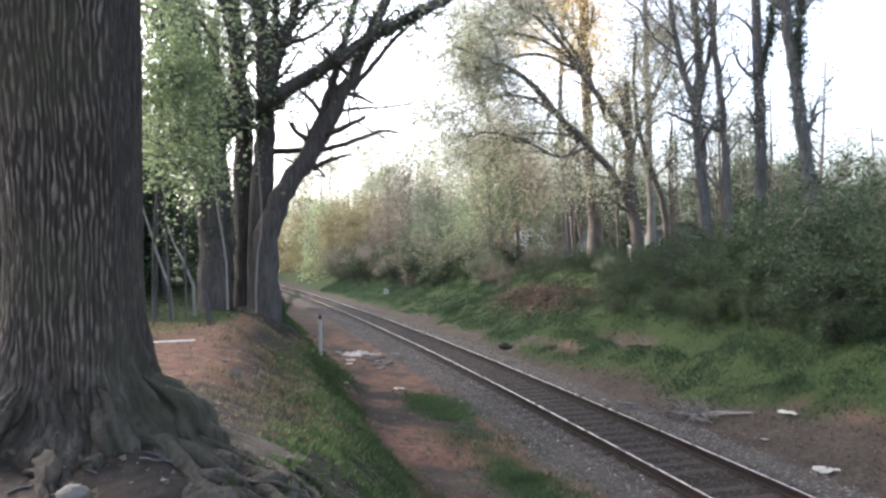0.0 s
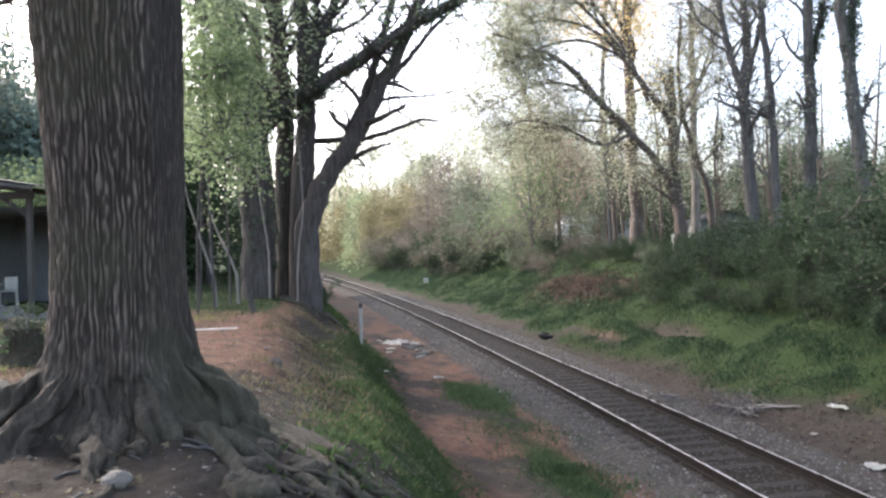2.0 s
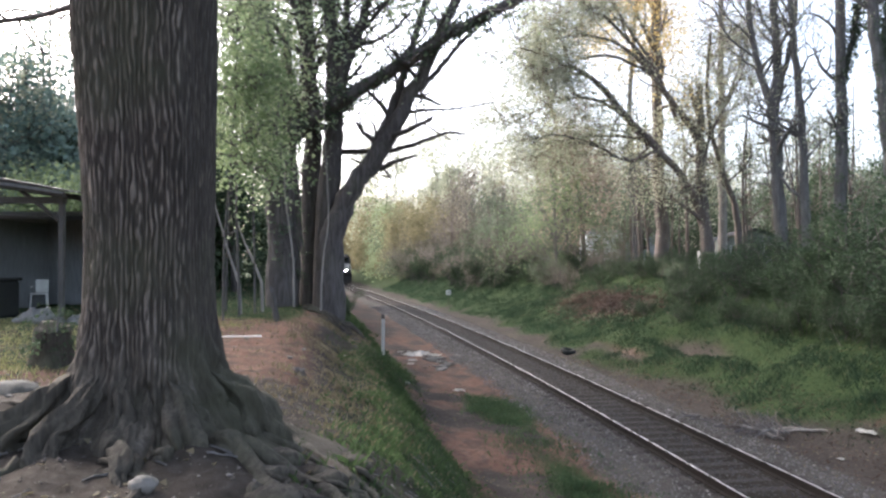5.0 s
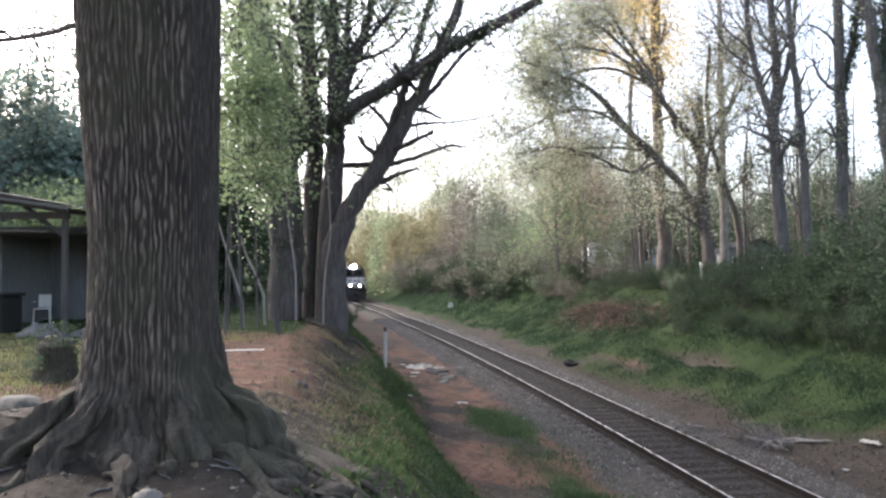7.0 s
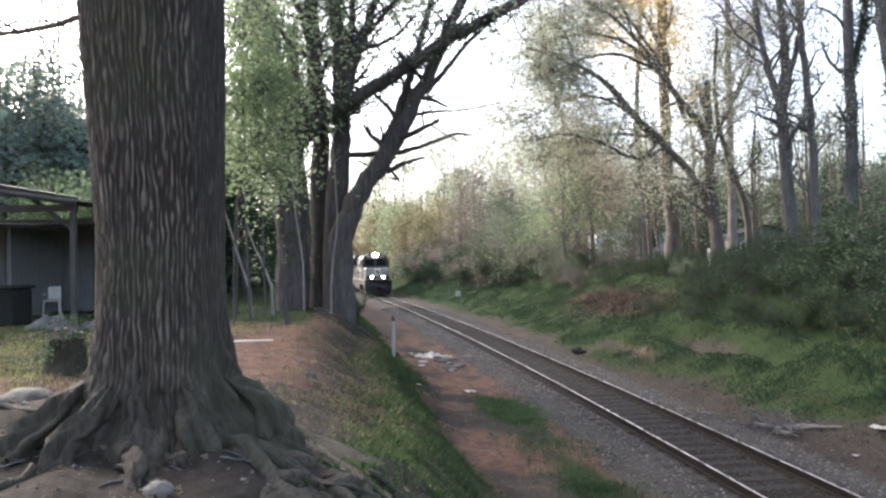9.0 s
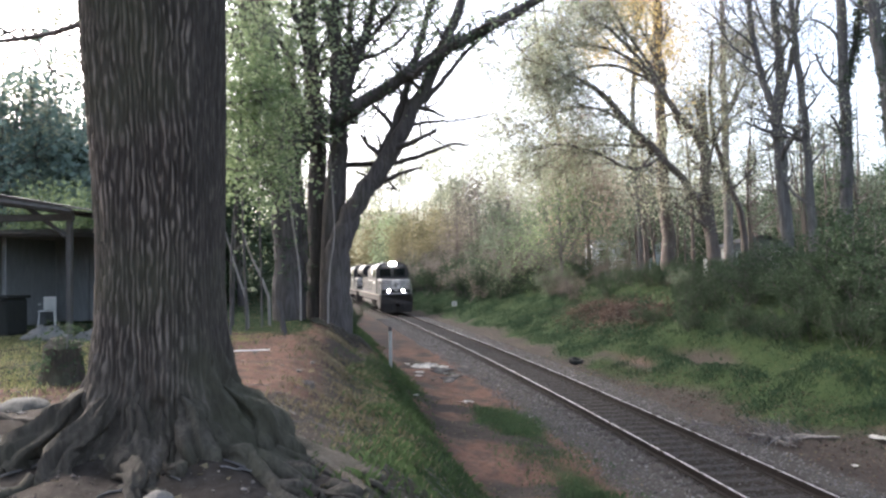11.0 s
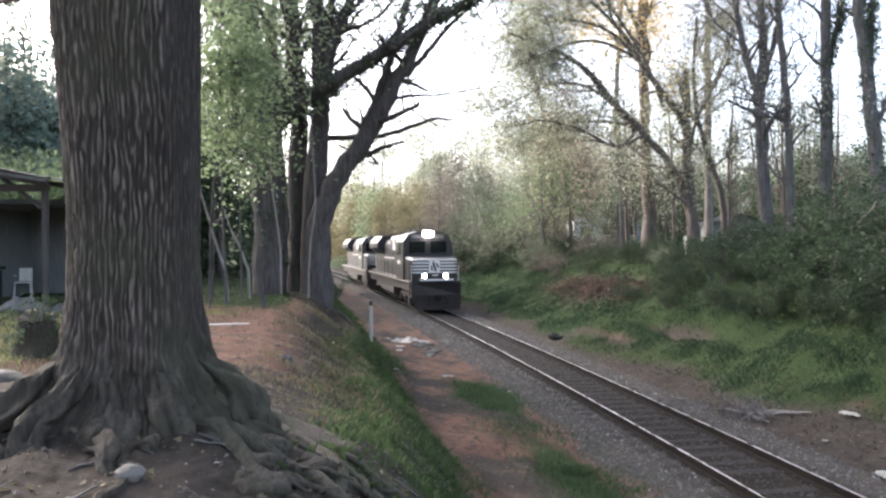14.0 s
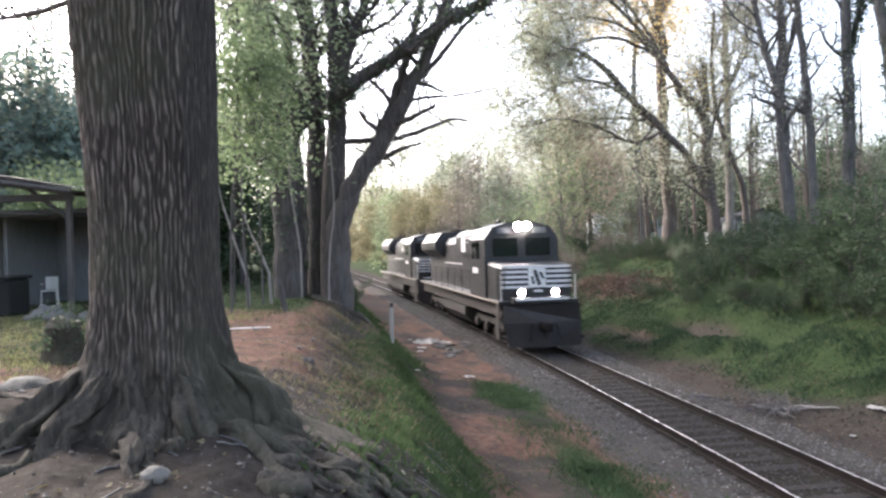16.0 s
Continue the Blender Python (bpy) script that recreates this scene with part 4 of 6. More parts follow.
make_tree("multi_stem_tree", "grey multi-stemmed tree with bare upright limbs",
          [([(-3.90, 24.50, 2.54), (-3.97, 24.50, 5.03), (-3.76, 24.50, 7.72), (-3.69, 24.50, 9.07), (-3.77, 24.50, 11.19), (-3.89, 24.50, 15.06)], 0.45, 0.16),
           ([(-3.69, 24.50, 8.78), (-3.29, 24.40, 10.58), (-2.75, 24.30, 11.90), (-2.21, 24.20, 13.78)], 0.27, 0.10),
           ([(-3.44, 24.50, 10.22), (-3.32, 24.60, 11.80), (-3.23, 24.70, 14.37)], 0.15, 0.07), ([(-2.99, 24.40, 11.35), (-2.21, 24.20, 12.15), (-1.58, 24.00, 12.93)], 0.09, 0.04)],
          BARK_NEAR, LEAF_SPRING, 33, 0.4, 9, 2.4, 2, 0.3, 1, 0.35, 0.05, leaf_share=0.7, kids=(4, 6))
make_tree("leaning_tree", "grey tree leaning out over the track from the bank",
          [([(-3.75, 24.00, 2.16), (-3.72, 24.00, 4.07), (-3.51, 24.00, 5.29), (-2.76, 24.00, 6.47), (-1.77, 24.00, 8.02), (-0.87, 24.00, 9.81), (-0.11, 24.00, 11.42), (0.87, 24.00, 13.69)], 0.46, 0.14),
           ([(-2.71, 24.00, 6.42), (-2.33, 24.00, 7.36), (-1.59, 24.20, 9.19), (-1.18, 24.30, 10.56), (-0.36, 24.40, 13.47)], 0.22, 0.10),
           ([(-1.05, 24.00, 9.34), (-0.26, 24.00, 10.09), (0.72, 24.00, 11.23), (1.81, 24.00, 12.18)], 0.12, 0.04)],
          BARK_NEAR, LEAF_SPRING, 134, 0.45, 7, 2.0, 2, 0.25, 1, 0.3, 0.04, leaf_share=0.15)
make_tree("dead_limb_tree", "slim grey stem with bare dead side limbs",
          [([(-4.04, 26.00, 2.56), (-3.95, 26.00, 5.10), (-3.79, 26.00, 7.14), (-3.75, 26.00, 7.91)], 0.18, 0.12),
           ([(-3.60, 25.00, 7.60), (-2.58, 24.60, 7.58), (-1.61, 24.40, 7.59), (-0.64, 24.20, 7.86), (0.11, 24.00, 8.09), (0.71, 24.00, 8.06)], 0.11, 0.035),
           ([(-2.14, 24.40, 6.94), (-1.50, 24.20, 7.20), (-0.86, 24.00, 7.34)], 0.10, 0.03), ([(-1.40, 24.00, 8.72), (-0.60, 24.00, 8.86), (0.30, 24.00, 8.89), (1.71, 24.00, 9.11)], 0.07, 0.015)],
          BARK_NEAR, None, 35, 0.6, 1, 0.5, 2, 0.1, stub=True)
make_tree("shaded_tree", "dark trunk in the shade of the group",
          [([(-5.36, 27.00, 2.51), (-5.53, 27.00, 4.72), (-5.62, 27.00, 6.63), (-5.76, 27.00, 9.38), (-5.92, 27.00, 12.79)], 0.28, 0.2)],
          BARK_NEAR, LEAF_GREEN, 36, 0.4, 10, 2.6, 2, 0.2, 2, 0.3, 0.05)

def make_bank_roots():
    """Roots of the group laid bare where the bank has crumbled."""
    rng = np.random.default_rng(37)
    mass = empty("bared_roots", (-3.5, 23.4, 0), "brown roots laid bare on the crumbling bank", "roots")
    for n in range(18):
        x, y = rng.uniform(-4.6, -2.9), rng.uniform(22.6, 24.2)
        px = x + np.linspace(0, rng.uniform(0.6, 1.5), 9) + rng.normal(0, 0.04, 9)
        py = y - np.linspace(0, rng.uniform(0.2, 1.6), 9) + rng.normal(0, 0.04, 9)
        pz = ground_z(px, py) + 0.03 + rng.normal(0, 0.02, 9)
        tb = Tubes()
        tb.tube(np.stack([px + 3.5, py - 23.4, pz], 1), np.linspace(rng.uniform(0.05, 0.11), 0.02, 9), 8, 0.04, rng, 0.3)
        tb.build("root", ROOT, mass)


make_bank_roots()

# leafy understorey that hangs about the group
make_tree("young_beech", "young tree in fresh light green leaf",
          [([(-5.61, 20.00, 2.79), (-5.70, 20.00, 4.82), (-5.74, 20.00, 7.96), (-5.72, 20.00, 10.16), (-5.72, 20.00, 11.74)], 0.04, 0.015)],
          BARK_OAK, LEAF_SPRING, 41, 0.40, 15, 1.8, 2, 0.05, 2, 0.34, 0.055, kids=(3, 5), leaf_share=0.5)
make_tree("young_beech", "young tree in fresh light green leaf",
          [([(-6.60, 22.00, 2.51), (-6.52, 22.00, 4.91), (-6.45, 22.00, 7.33), (-6.37, 22.00, 9.75), (-6.55, 22.00, 11.49)], 0.035, 0.015)],
          BARK_OAK, LEAF_SPRING, 42, 0.42, 12, 1.8, 2, 0.0, 2, 0.34, 0.055, kids=(3, 5), leaf_share=0.5)
make_tree("young_beech", "young tree in green leaf beside the group",
          [([(-5.88, 28.00, 2.35), (-6.00, 28.00, 5.19), (-5.79, 28.00, 8.71), (-5.47, 28.00, 11.35), (-5.37, 28.00, 12.67)], 0.04, 0.015)],
          BARK_OAK, LEAF_SPRING, 43, 0.45, 16, 2.4, 2, 0.1, 2, 0.3, 0.055, kids=(3, 5), leaf_share=0.6)

make_tree("young_beech", "low young tree in fresh light green leaf",
          [([(-5.47, 18.00, 2.69), (-5.43, 18.00, 4.45), (-5.30, 18.00, 6.14), (-5.21, 18.00, 7.55), (-5.17, 18.00, 8.69)], 0.028, 0.012)],
          BARK_OAK, LEAF_GREEN, 44, 0.45, 14, 1.5, 2, -0.1, 2, 0.34, 0.05, kids=(3, 5))
make_tree("young_beech", "young tree in fresh light green leaf",
          [([(-5.45, 21.00, 2.65), (-5.49, 21.00, 4.87), (-5.53, 21.00, 7.34), (-5.47, 21.00, 9.32), (-5.34, 21.00, 10.81)], 0.03, 0.012)],
          BARK_OAK, LEAF_SPRING, 45, 0.45, 13, 1.4, 2, -0.1, 2, 0.34, 0.05, kids=(3, 5), leaf_share=0.5)

# thin pale saplings
for n, (pts, r) in enumerate((([(-5.84, 21.00, 2.95), (-6.17, 21.00, 3.96), (-6.39, 21.00, 4.70), (-6.64, 21.00, 5.61), (-6.78, 21.00, 6.51)], 0.036),
                              ([(-5.47, 22.00, 3.07), (-5.74, 22.00, 3.80), (-6.06, 22.00, 4.48), (-6.30, 22.00, 5.26)], 0.045),
                              ([(-4.73, 23.00, 2.80), (-4.77, 23.00, 4.06), (-4.97, 23.00, 5.50), (-5.04, 23.00, 6.40), (-4.90, 23.00, 7.85)], 0.036),
                              ([(-3.88, 23.00, 2.77), (-3.79, 23.00, 4.06), (-3.64, 23.00, 5.14), (-3.71, 23.00, 6.76), (-3.82, 23.00, 8.93)], 0.034))):
    make_tree("sapling", "thin pale leaning sapling stem", [(pts, r, r * 0.5)], BARK_PALE, LEAF_SPRING, 50 + n, 0.8, 3, 0.7, 2, 0.2, 1, 0.15, 0.04, stub=True)

# the far bank
make_tree("straight_tree", "tall straight brown tree with sun-gold coloured into its high leaves",
          [([(12.73, 42.00, 2.56), (12.62, 42.00, 6.50), (12.51, 42.00, 10.78), (12.40, 42.00, 15.74), (12.42, 42.00, 21.71), (12.29, 42.00, 29.04)], 0.40, 0.2)],
          BARK_BROWN, LEAF_SUNLIT, 61, 0.50, 18, 3.4, 2, 0.25, 2, 0.5, 0.055, kids=(4, 6))
make_tree("spreading_tree", "crooked tree with arching limbs and thin new leaves",
          [([(14.63, 40.00, 2.62), (14.52, 40.00, 5.13), (14.28, 40.00, 7.95), (14.20, 40.00, 10.77), (14.25, 40.00, 13.60)], 0.38, 0.18),
           ([(14.58, 40.00, 4.81), (14.12, 40.00, 6.85), (13.02, 39.50, 8.45), (11.49, 39.00, 9.92), (9.84, 38.50, 11.42), (8.23, 38.00, 13.12), (6.06, 37.50, 14.18), (3.95, 37.00, 14.77)], 0.28, 0.05),
           ([(14.25, 40.00, 8.89), (14.29, 40.00, 10.46), (13.04, 39.50, 11.77), (11.66, 39.00, 13.36), (10.75, 39.00, 14.89), (9.10, 38.50, 16.42), (7.05, 38.00, 17.61)], 0.24, 0.05),
           ([(11.64, 39.00, 9.83), (9.83, 38.50, 9.15), (7.92, 38.00, 9.98), (5.91, 37.50, 10.34), (4.23, 37.00, 9.96)], 0.10, 0.03),
           ([(11.20, 39.00, 13.97), (8.95, 38.50, 14.75), (6.74, 38.00, 14.31), (4.88, 37.50, 13.29)], 0.10, 0.03),
           ([(11.31, 39.60, 9.98), (9.20, 39.20, 12.12), (6.84, 38.80, 12.58), (4.35, 38.20, 11.46), (2.98, 37.80, 10.64)], 0.11, 0.02),
           ([(9.66, 39.20, 11.81), (7.79, 39.00, 13.75), (5.45, 38.60, 13.86), (3.44, 38.00, 13.05)], 0.10, 0.02),
           ([(12.02, 39.40, 13.08), (9.92, 39.00, 15.27), (7.41, 38.60, 15.90), (4.65, 38.20, 15.18), (2.82, 37.60, 13.98)], 0.11, 0.02),
           ([(11.61, 39.60, 10.35), (9.51, 39.20, 10.59), (6.84, 38.80, 10.37), (4.80, 38.20, 9.22)], 0.09, 0.02),
           ([(12.85, 39.60, 11.43), (11.56, 39.40, 14.31), (9.77, 39.00, 16.79), (8.31, 38.60, 18.91)], 0.12, 0.04),
           ([(13.91, 39.80, 7.89), (14.91, 40.00, 11.04), (16.26, 40.40, 13.31), (17.38, 40.80, 15.63)], 0.10, 0.03)],
          BARK_BROWN, LEAF_OLIVE, 62, 0.25, 10, 3.0, 2, 0.10, 3, 0.5, 0.044, toward=(-0.5, -0.1, 0.05), kids=(3, 6))
make_tree("pale_tree", "slender pale-barked tree with upright limbs",
          [([(17.76, 46.00, 3.51), (17.73, 46.00, 9.64), (17.72, 46.00, 15.06), (17.71, 46.00, 20.50), (17.61, 46.00, 27.78)], 0.28, 0.12),
           ([(17.75, 46.00, 13.25), (18.62, 46.00, 15.42), (19.54, 46.00, 18.32), (20.29, 46.00, 22.68)], 0.10, 0.05)],
          BARK_PALE, LEAF_BROWN, 63, 0.3, 15, 3.2, 2, 0.35, 1, 0.4, 0.05, kids=(4, 6))
make_tree("crooked_tree", "thin crooked dark tree", [([(16.79, 41.00, 3.23), (16.62, 41.00, 6.44), (15.93, 41.00, 8.69), (15.23, 41.00, 10.94), (14.99, 41.00, 13.52), (15.17, 41.00, 16.75)], 0.20, 0.08)],
          BARK_BROWN, LEAF_OLIVE, 64, 0.3, 14, 2.8, 2, 0.2, 1, 0.4, 0.05, kids=(4, 6))
make_tree("forked_tree", "grey tree that forks into upright limbs",
          [([(17.82, 38.00, 2.98), (17.66, 38.00, 6.25), (17.45, 38.00, 9.83), (17.34, 38.00, 11.92)], 0.34, 0.27),
           ([(17.34, 38.00, 11.62), (16.64, 38.00, 14.01), (16.18, 38.00, 16.41), (15.97, 38.00, 21.22)], 0.22, 0.1), ([(17.40, 38.00, 11.62), (17.60, 38.00, 14.61), (17.38, 38.00, 17.61), (17.23, 38.00, 22.12)], 0.26, 0.12),
           ([(17.52, 38.00, 12.22), (18.23, 38.00, 14.91), (18.63, 38.00, 17.61), (18.87, 38.00, 21.22)], 0.16, 0.08)],
          BARK_GREY, LEAF_OLIVE, 165, 0.25, 10, 3.2, 2, 0.35, 1, 0.5, 0.045, kids=(3, 6), leaf_share=0.6)
make_tree("leaning_grey_tree", "tall grey tree with few limbs", [([(18.57, 37.00, 3.30), (18.53, 37.00, 6.19), (18.38, 37.00, 10.25), (18.12, 37.00, 13.75), (17.80, 37.00, 17.25), (17.36, 37.00, 21.93)], 0.23, 0.13)],
          BARK_GREY, LEAF_OLIVE, 66, 0.25, 13, 3.2, 2, 0.35, 1, 0.5, 0.045, kids=(3, 6), leaf_share=0.6)
make_tree("ivy_covered_tree", "tall tree wrapped in dark ivy",
          [([(19.75, 36.00, 3.31), (19.72, 36.00, 6.13), (19.86, 36.00, 10.08), (19.83, 36.00, 13.48), (19.78, 36.00, 21.16)], 0.33, 0.22), ([(19.88, 36.00, 12.63), (20.38, 36.00, 14.62), (20.82, 36.00, 16.89), (21.27, 36.00, 19.74)], 0.16, 0.08)],
          BARK_GREY, LEAF_OLIVE, 67, 0.38, 9, 2.8, 2, 0.3, 1, 0.5, 0.045, ivy=0.8, kids=(3, 6))
make_tree("ivy_covered_tree", "tall tree wrapped in dark ivy",
          [([(21.42, 34.00, 3.35), (21.18, 34.00, 6.80), (20.90, 34.00, 10.27), (20.57, 34.00, 12.95), (20.20, 34.00, 15.63), (19.56, 34.00, 19.39)], 0.35, 0.22), ([(20.70, 34.00, 12.41), (20.94, 34.00, 15.09), (21.16, 34.00, 18.85)], 0.2, 0.1)],
          BARK_GREY, LEAF_OLIVE, 68, 0.33, 9, 2.8, 2, 0.3, 1, 0.5, 0.045, ivy=0.8, kids=(3, 6))
make_tree("young_maple", "young tree in bright green leaf above the bank",
          [([(8.64, 55.00, 1.29), (8.60, 55.00, 4.73), (8.44, 55.00, 8.17), (8.27, 55.00, 10.76)], 0.14, 0.05)],
          BARK_GREY, LEAF_GREEN, 69, 0.10, 22, 4.2, 2, 0.15, 3, 0.6, 0.06, kids=(3, 5), leaf_share=0.7)
make_tree("rusty_tree", "tree with pinkish brown spring buds",
          [([(11.38, 58.00, 2.05), (11.16, 58.00, 6.59), (10.49, 58.00, 11.13), (9.82, 58.00, 14.32)], 0.2, 0.07)],
          BARK_BROWN, LEAF_BROWN, 70, 0.4, 18, 4.2, 2, 0.05, 4, 0.6, 0.07, kids=(3, 5))


make_tree("sun_tinted_tree", "tall tree with the sun's gold coloured into its top leaves",
          [([(13.98, 52.00, 2.24), (13.75, 52.00, 7.12), (13.37, 52.00, 12.83), (13.63, 52.00, 18.56), (13.94, 52.00, 23.49), (13.75, 52.00, 27.60)], 0.26, 0.08)],
          BARK_GREY, LEAF_SUNLIT, 75, 0.55, 24, 4.4, 2, 0.2, 6, 0.6, 0.06, kids=(3, 5))
make_tree("green_tree", "tall tree with thin green leaves over the cutting",
          [([(10.13, 60.00, 2.46), (10.23, 60.00, 6.68), (9.68, 60.00, 13.27), (8.29, 60.00, 19.87), (7.59, 60.00, 24.61), (7.36, 60.00, 29.35)], 0.2, 0.07)],
          BARK_GREY, LEAF_GREEN, 76, 0.45, 15, 4.0, 2, 0.2, 2, 0.5, 0.055, kids=(3, 5))


# ---- thin woods between and behind ----
def woods(name, label, n, seed, xs, ys, tall, leaf, bark, per=3, spread=0.5, size=0.08, radius=(0.06, 0.16), branches=8, low=0.3, tag="woods"):
    """A stand of slim trees too many to tell apart."""
    rng = np.random.default_rng(seed)
    tubes, tips = Tubes(), []
    for _ in range(n):
        x, y = rng.uniform(*xs), rng.uniform(*ys)
        if abs(float(offset(x, y))) < 6.5:
            continue
        h = rng.uniform(*tall)
        r = rng.uniform(*radius)
        z = z_at(x, y)
        lean = rng.normal(0, 0.04, 2)
        line = smooth_line([(x, y, z - 0.3), (x + lean[0] * h * 0.5 + rng.normal(0, 0.15), y, z + h * 0.5), (x + lean[0] * h, y + lean[1] * h, z + h)], 9)
        tubes.tube(line, np.linspace(r, r * 0.3, 9), 5)
        for _ in range(branches):
            f = rng.uniform(low, 1)
            i = min(int(f * 8), 7)
            way = unit(np.append(rng.normal(0, 1, 2), rng.uniform(0.1, 0.9)))
            grow(rng, tubes, tips, line[i], way, h * 0.22 * (1.3 - f), r * 0.4, 1, 2, 0.3, 0.6, (3, 5))
    thing = empty(name, (0, 0, 0), label, tag)
    thing["kind"] = "stuff"
    tubes.build("stem_mass", bark, thing, kind="stuff")
    bulk("foliage", *leaf_cloud(rng, np.array(tips), per * 2, spread * 1.2, size * 1.5), leaf, thing)


woods("bank_woods", "thin bare spring woods above the cutting", 80, 81, (12, 52), (46, 78), (5, 14), LEAF_BRUSH, BARK_BROWN, 2, 0.45, 0.06, branches=8, low=0.3)
woods("bank_woods", "thin bare spring woods far behind the houses", 56, 82, (8, 74), (78, 130), (7, 18), LEAF_OLIVE, BARK_PALE, 3, 0.7, 0.09, branches=9, low=0.12)
woods("brown_woods", "brown budding trees beyond the bend", 46, 83, (-2, 26), (78, 115), (6, 15), LEAF_TWIG, BARK_BROWN, 3, 0.6, 0.09)
woods("olive_brush", "olive green brush above the cutting", 34, 90, (2, 16), (58, 90), (4, 9), LEAF_BRUSH, BARK_BROWN, 3, 0.5, 0.07, (0.03, 0.07), 9, 0.1)
woods("far_woods", "tall olive green woods beyond the bend", 84, 84, (-40, 36), (125, 170), (16, 31), LEAF_OLIVE, BARK_GREY, 4, 0.9, 0.15, branches=10, low=0.15)
woods("yellow_brush", "sunlit yellow-green brush at the bend", 40, 85, (-14, 2), (98, 116), (5, 11), LEAF_YELLOW, BARK_BROWN, 4, 0.6, 0.10, (0.03, 0.07), 10, 0.1)
woods("yellow_brush", "yellow-green brush past the bend", 46, 100, (-23, -4), (138, 168), (6, 13), LEAF_YELLOW, BARK_BROWN, 5, 0.8, 0.13, (0.04, 0.09), 10, 0.08)
woods("yellow_brush", "tall yellow-green trees closing the view along the rails", 50, 101, (-34, -10), (166, 198), (9, 17), LEAF_YELLOW, BARK_BROWN, 6, 0.9, 0.16, (0.05, 0.1), 11, 0.06)
woods("green_brush", "green brush beside the far rails", 40, 86, (-28, -8), (105, 135), (5, 14), LEAF_SPRING, BARK_BROWN, 6, 0.6, 0.12, (0.04, 0.1), 10, 0.1)
woods("lineside_brush", "low green brush beside the rails past the bend", 44, 98, (-22, -8), (112, 134), (3, 8), LEAF_BRUSH, BARK_BROWN, 5, 0.6, 0.11, (0.03, 0.07), 9, 0.1)
woods("far_woods", "olive green woods where the rails are lost to sight", 16, 99, (-40, -18), (142, 166), (12, 20), LEAF_OLIVE, BARK_GREY, 4, 0.9, 0.15, branches=10, low=0.1)
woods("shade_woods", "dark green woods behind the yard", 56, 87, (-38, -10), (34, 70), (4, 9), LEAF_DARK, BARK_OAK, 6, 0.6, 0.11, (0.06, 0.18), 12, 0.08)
woods("conifers", "blue-green evergreen trees behind the yard", 46, 88, (-36, -15), (33, 52), (8, 13), LEAF_CONIFER, BARK_OAK, 10, 0.75, 0.10, (0.1, 0.2), 12, 0.1)
woods("yard_woods", "tall thin budding trees beyond the shed", 16, 89, (-34, -17), (34, 50), (13, 19), LEAF_OLIVE, BARK_GREY, 3, 0.7, 0.07, (0.06, 0.12), 12, 0.4)
woods("yard_brush", "light green brush beside the shed roof", 10, 97, (-17, -12), (25.5, 28.5), (3.5, 5.2), LEAF_GREEN, BARK_GREY, 7, 0.4, 0.045, (0.03, 0.06), 9, 0.3)


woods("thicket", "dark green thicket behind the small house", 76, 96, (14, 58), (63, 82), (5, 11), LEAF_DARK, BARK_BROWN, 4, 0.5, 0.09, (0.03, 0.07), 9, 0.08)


# ---- brush on the cutting slopes ----
def make_shrub(label, leaf, seed, tall, wide, leaves, size):
    rng = np.random.default_rng(seed)
    shrub = empty("shrub", (0, 0, 0), label, "shrub", "brush on the bank")
    stems, tips = Tubes(), []
    for _ in range(9):
        a = rng.uniform(0, 6.28)
        way = unit(np.array([math.cos(a) * 0.7, math.sin(a) * 0.7, 1.0]))
        grow(rng, stems, tips, np.array([rng.normal(0, wide * 0.18), rng.normal(0, wide * 0.18), -0.2]), way, tall * rng.uniform(0.5, 0.85), 0.028, 1, 3, 0.25, 0.55, (2, 5))
    stems.build("stem_mass", BARK_OAK, shrub, kind="stuff")
    tips = np.array(tips)
    pick = tips[rng.integers(0, len(tips), leaves // 4)]
    bulk("foliage", *leaf_cloud(rng, pick, 4, 0.16, size), leaf, shrub)
    return shrub


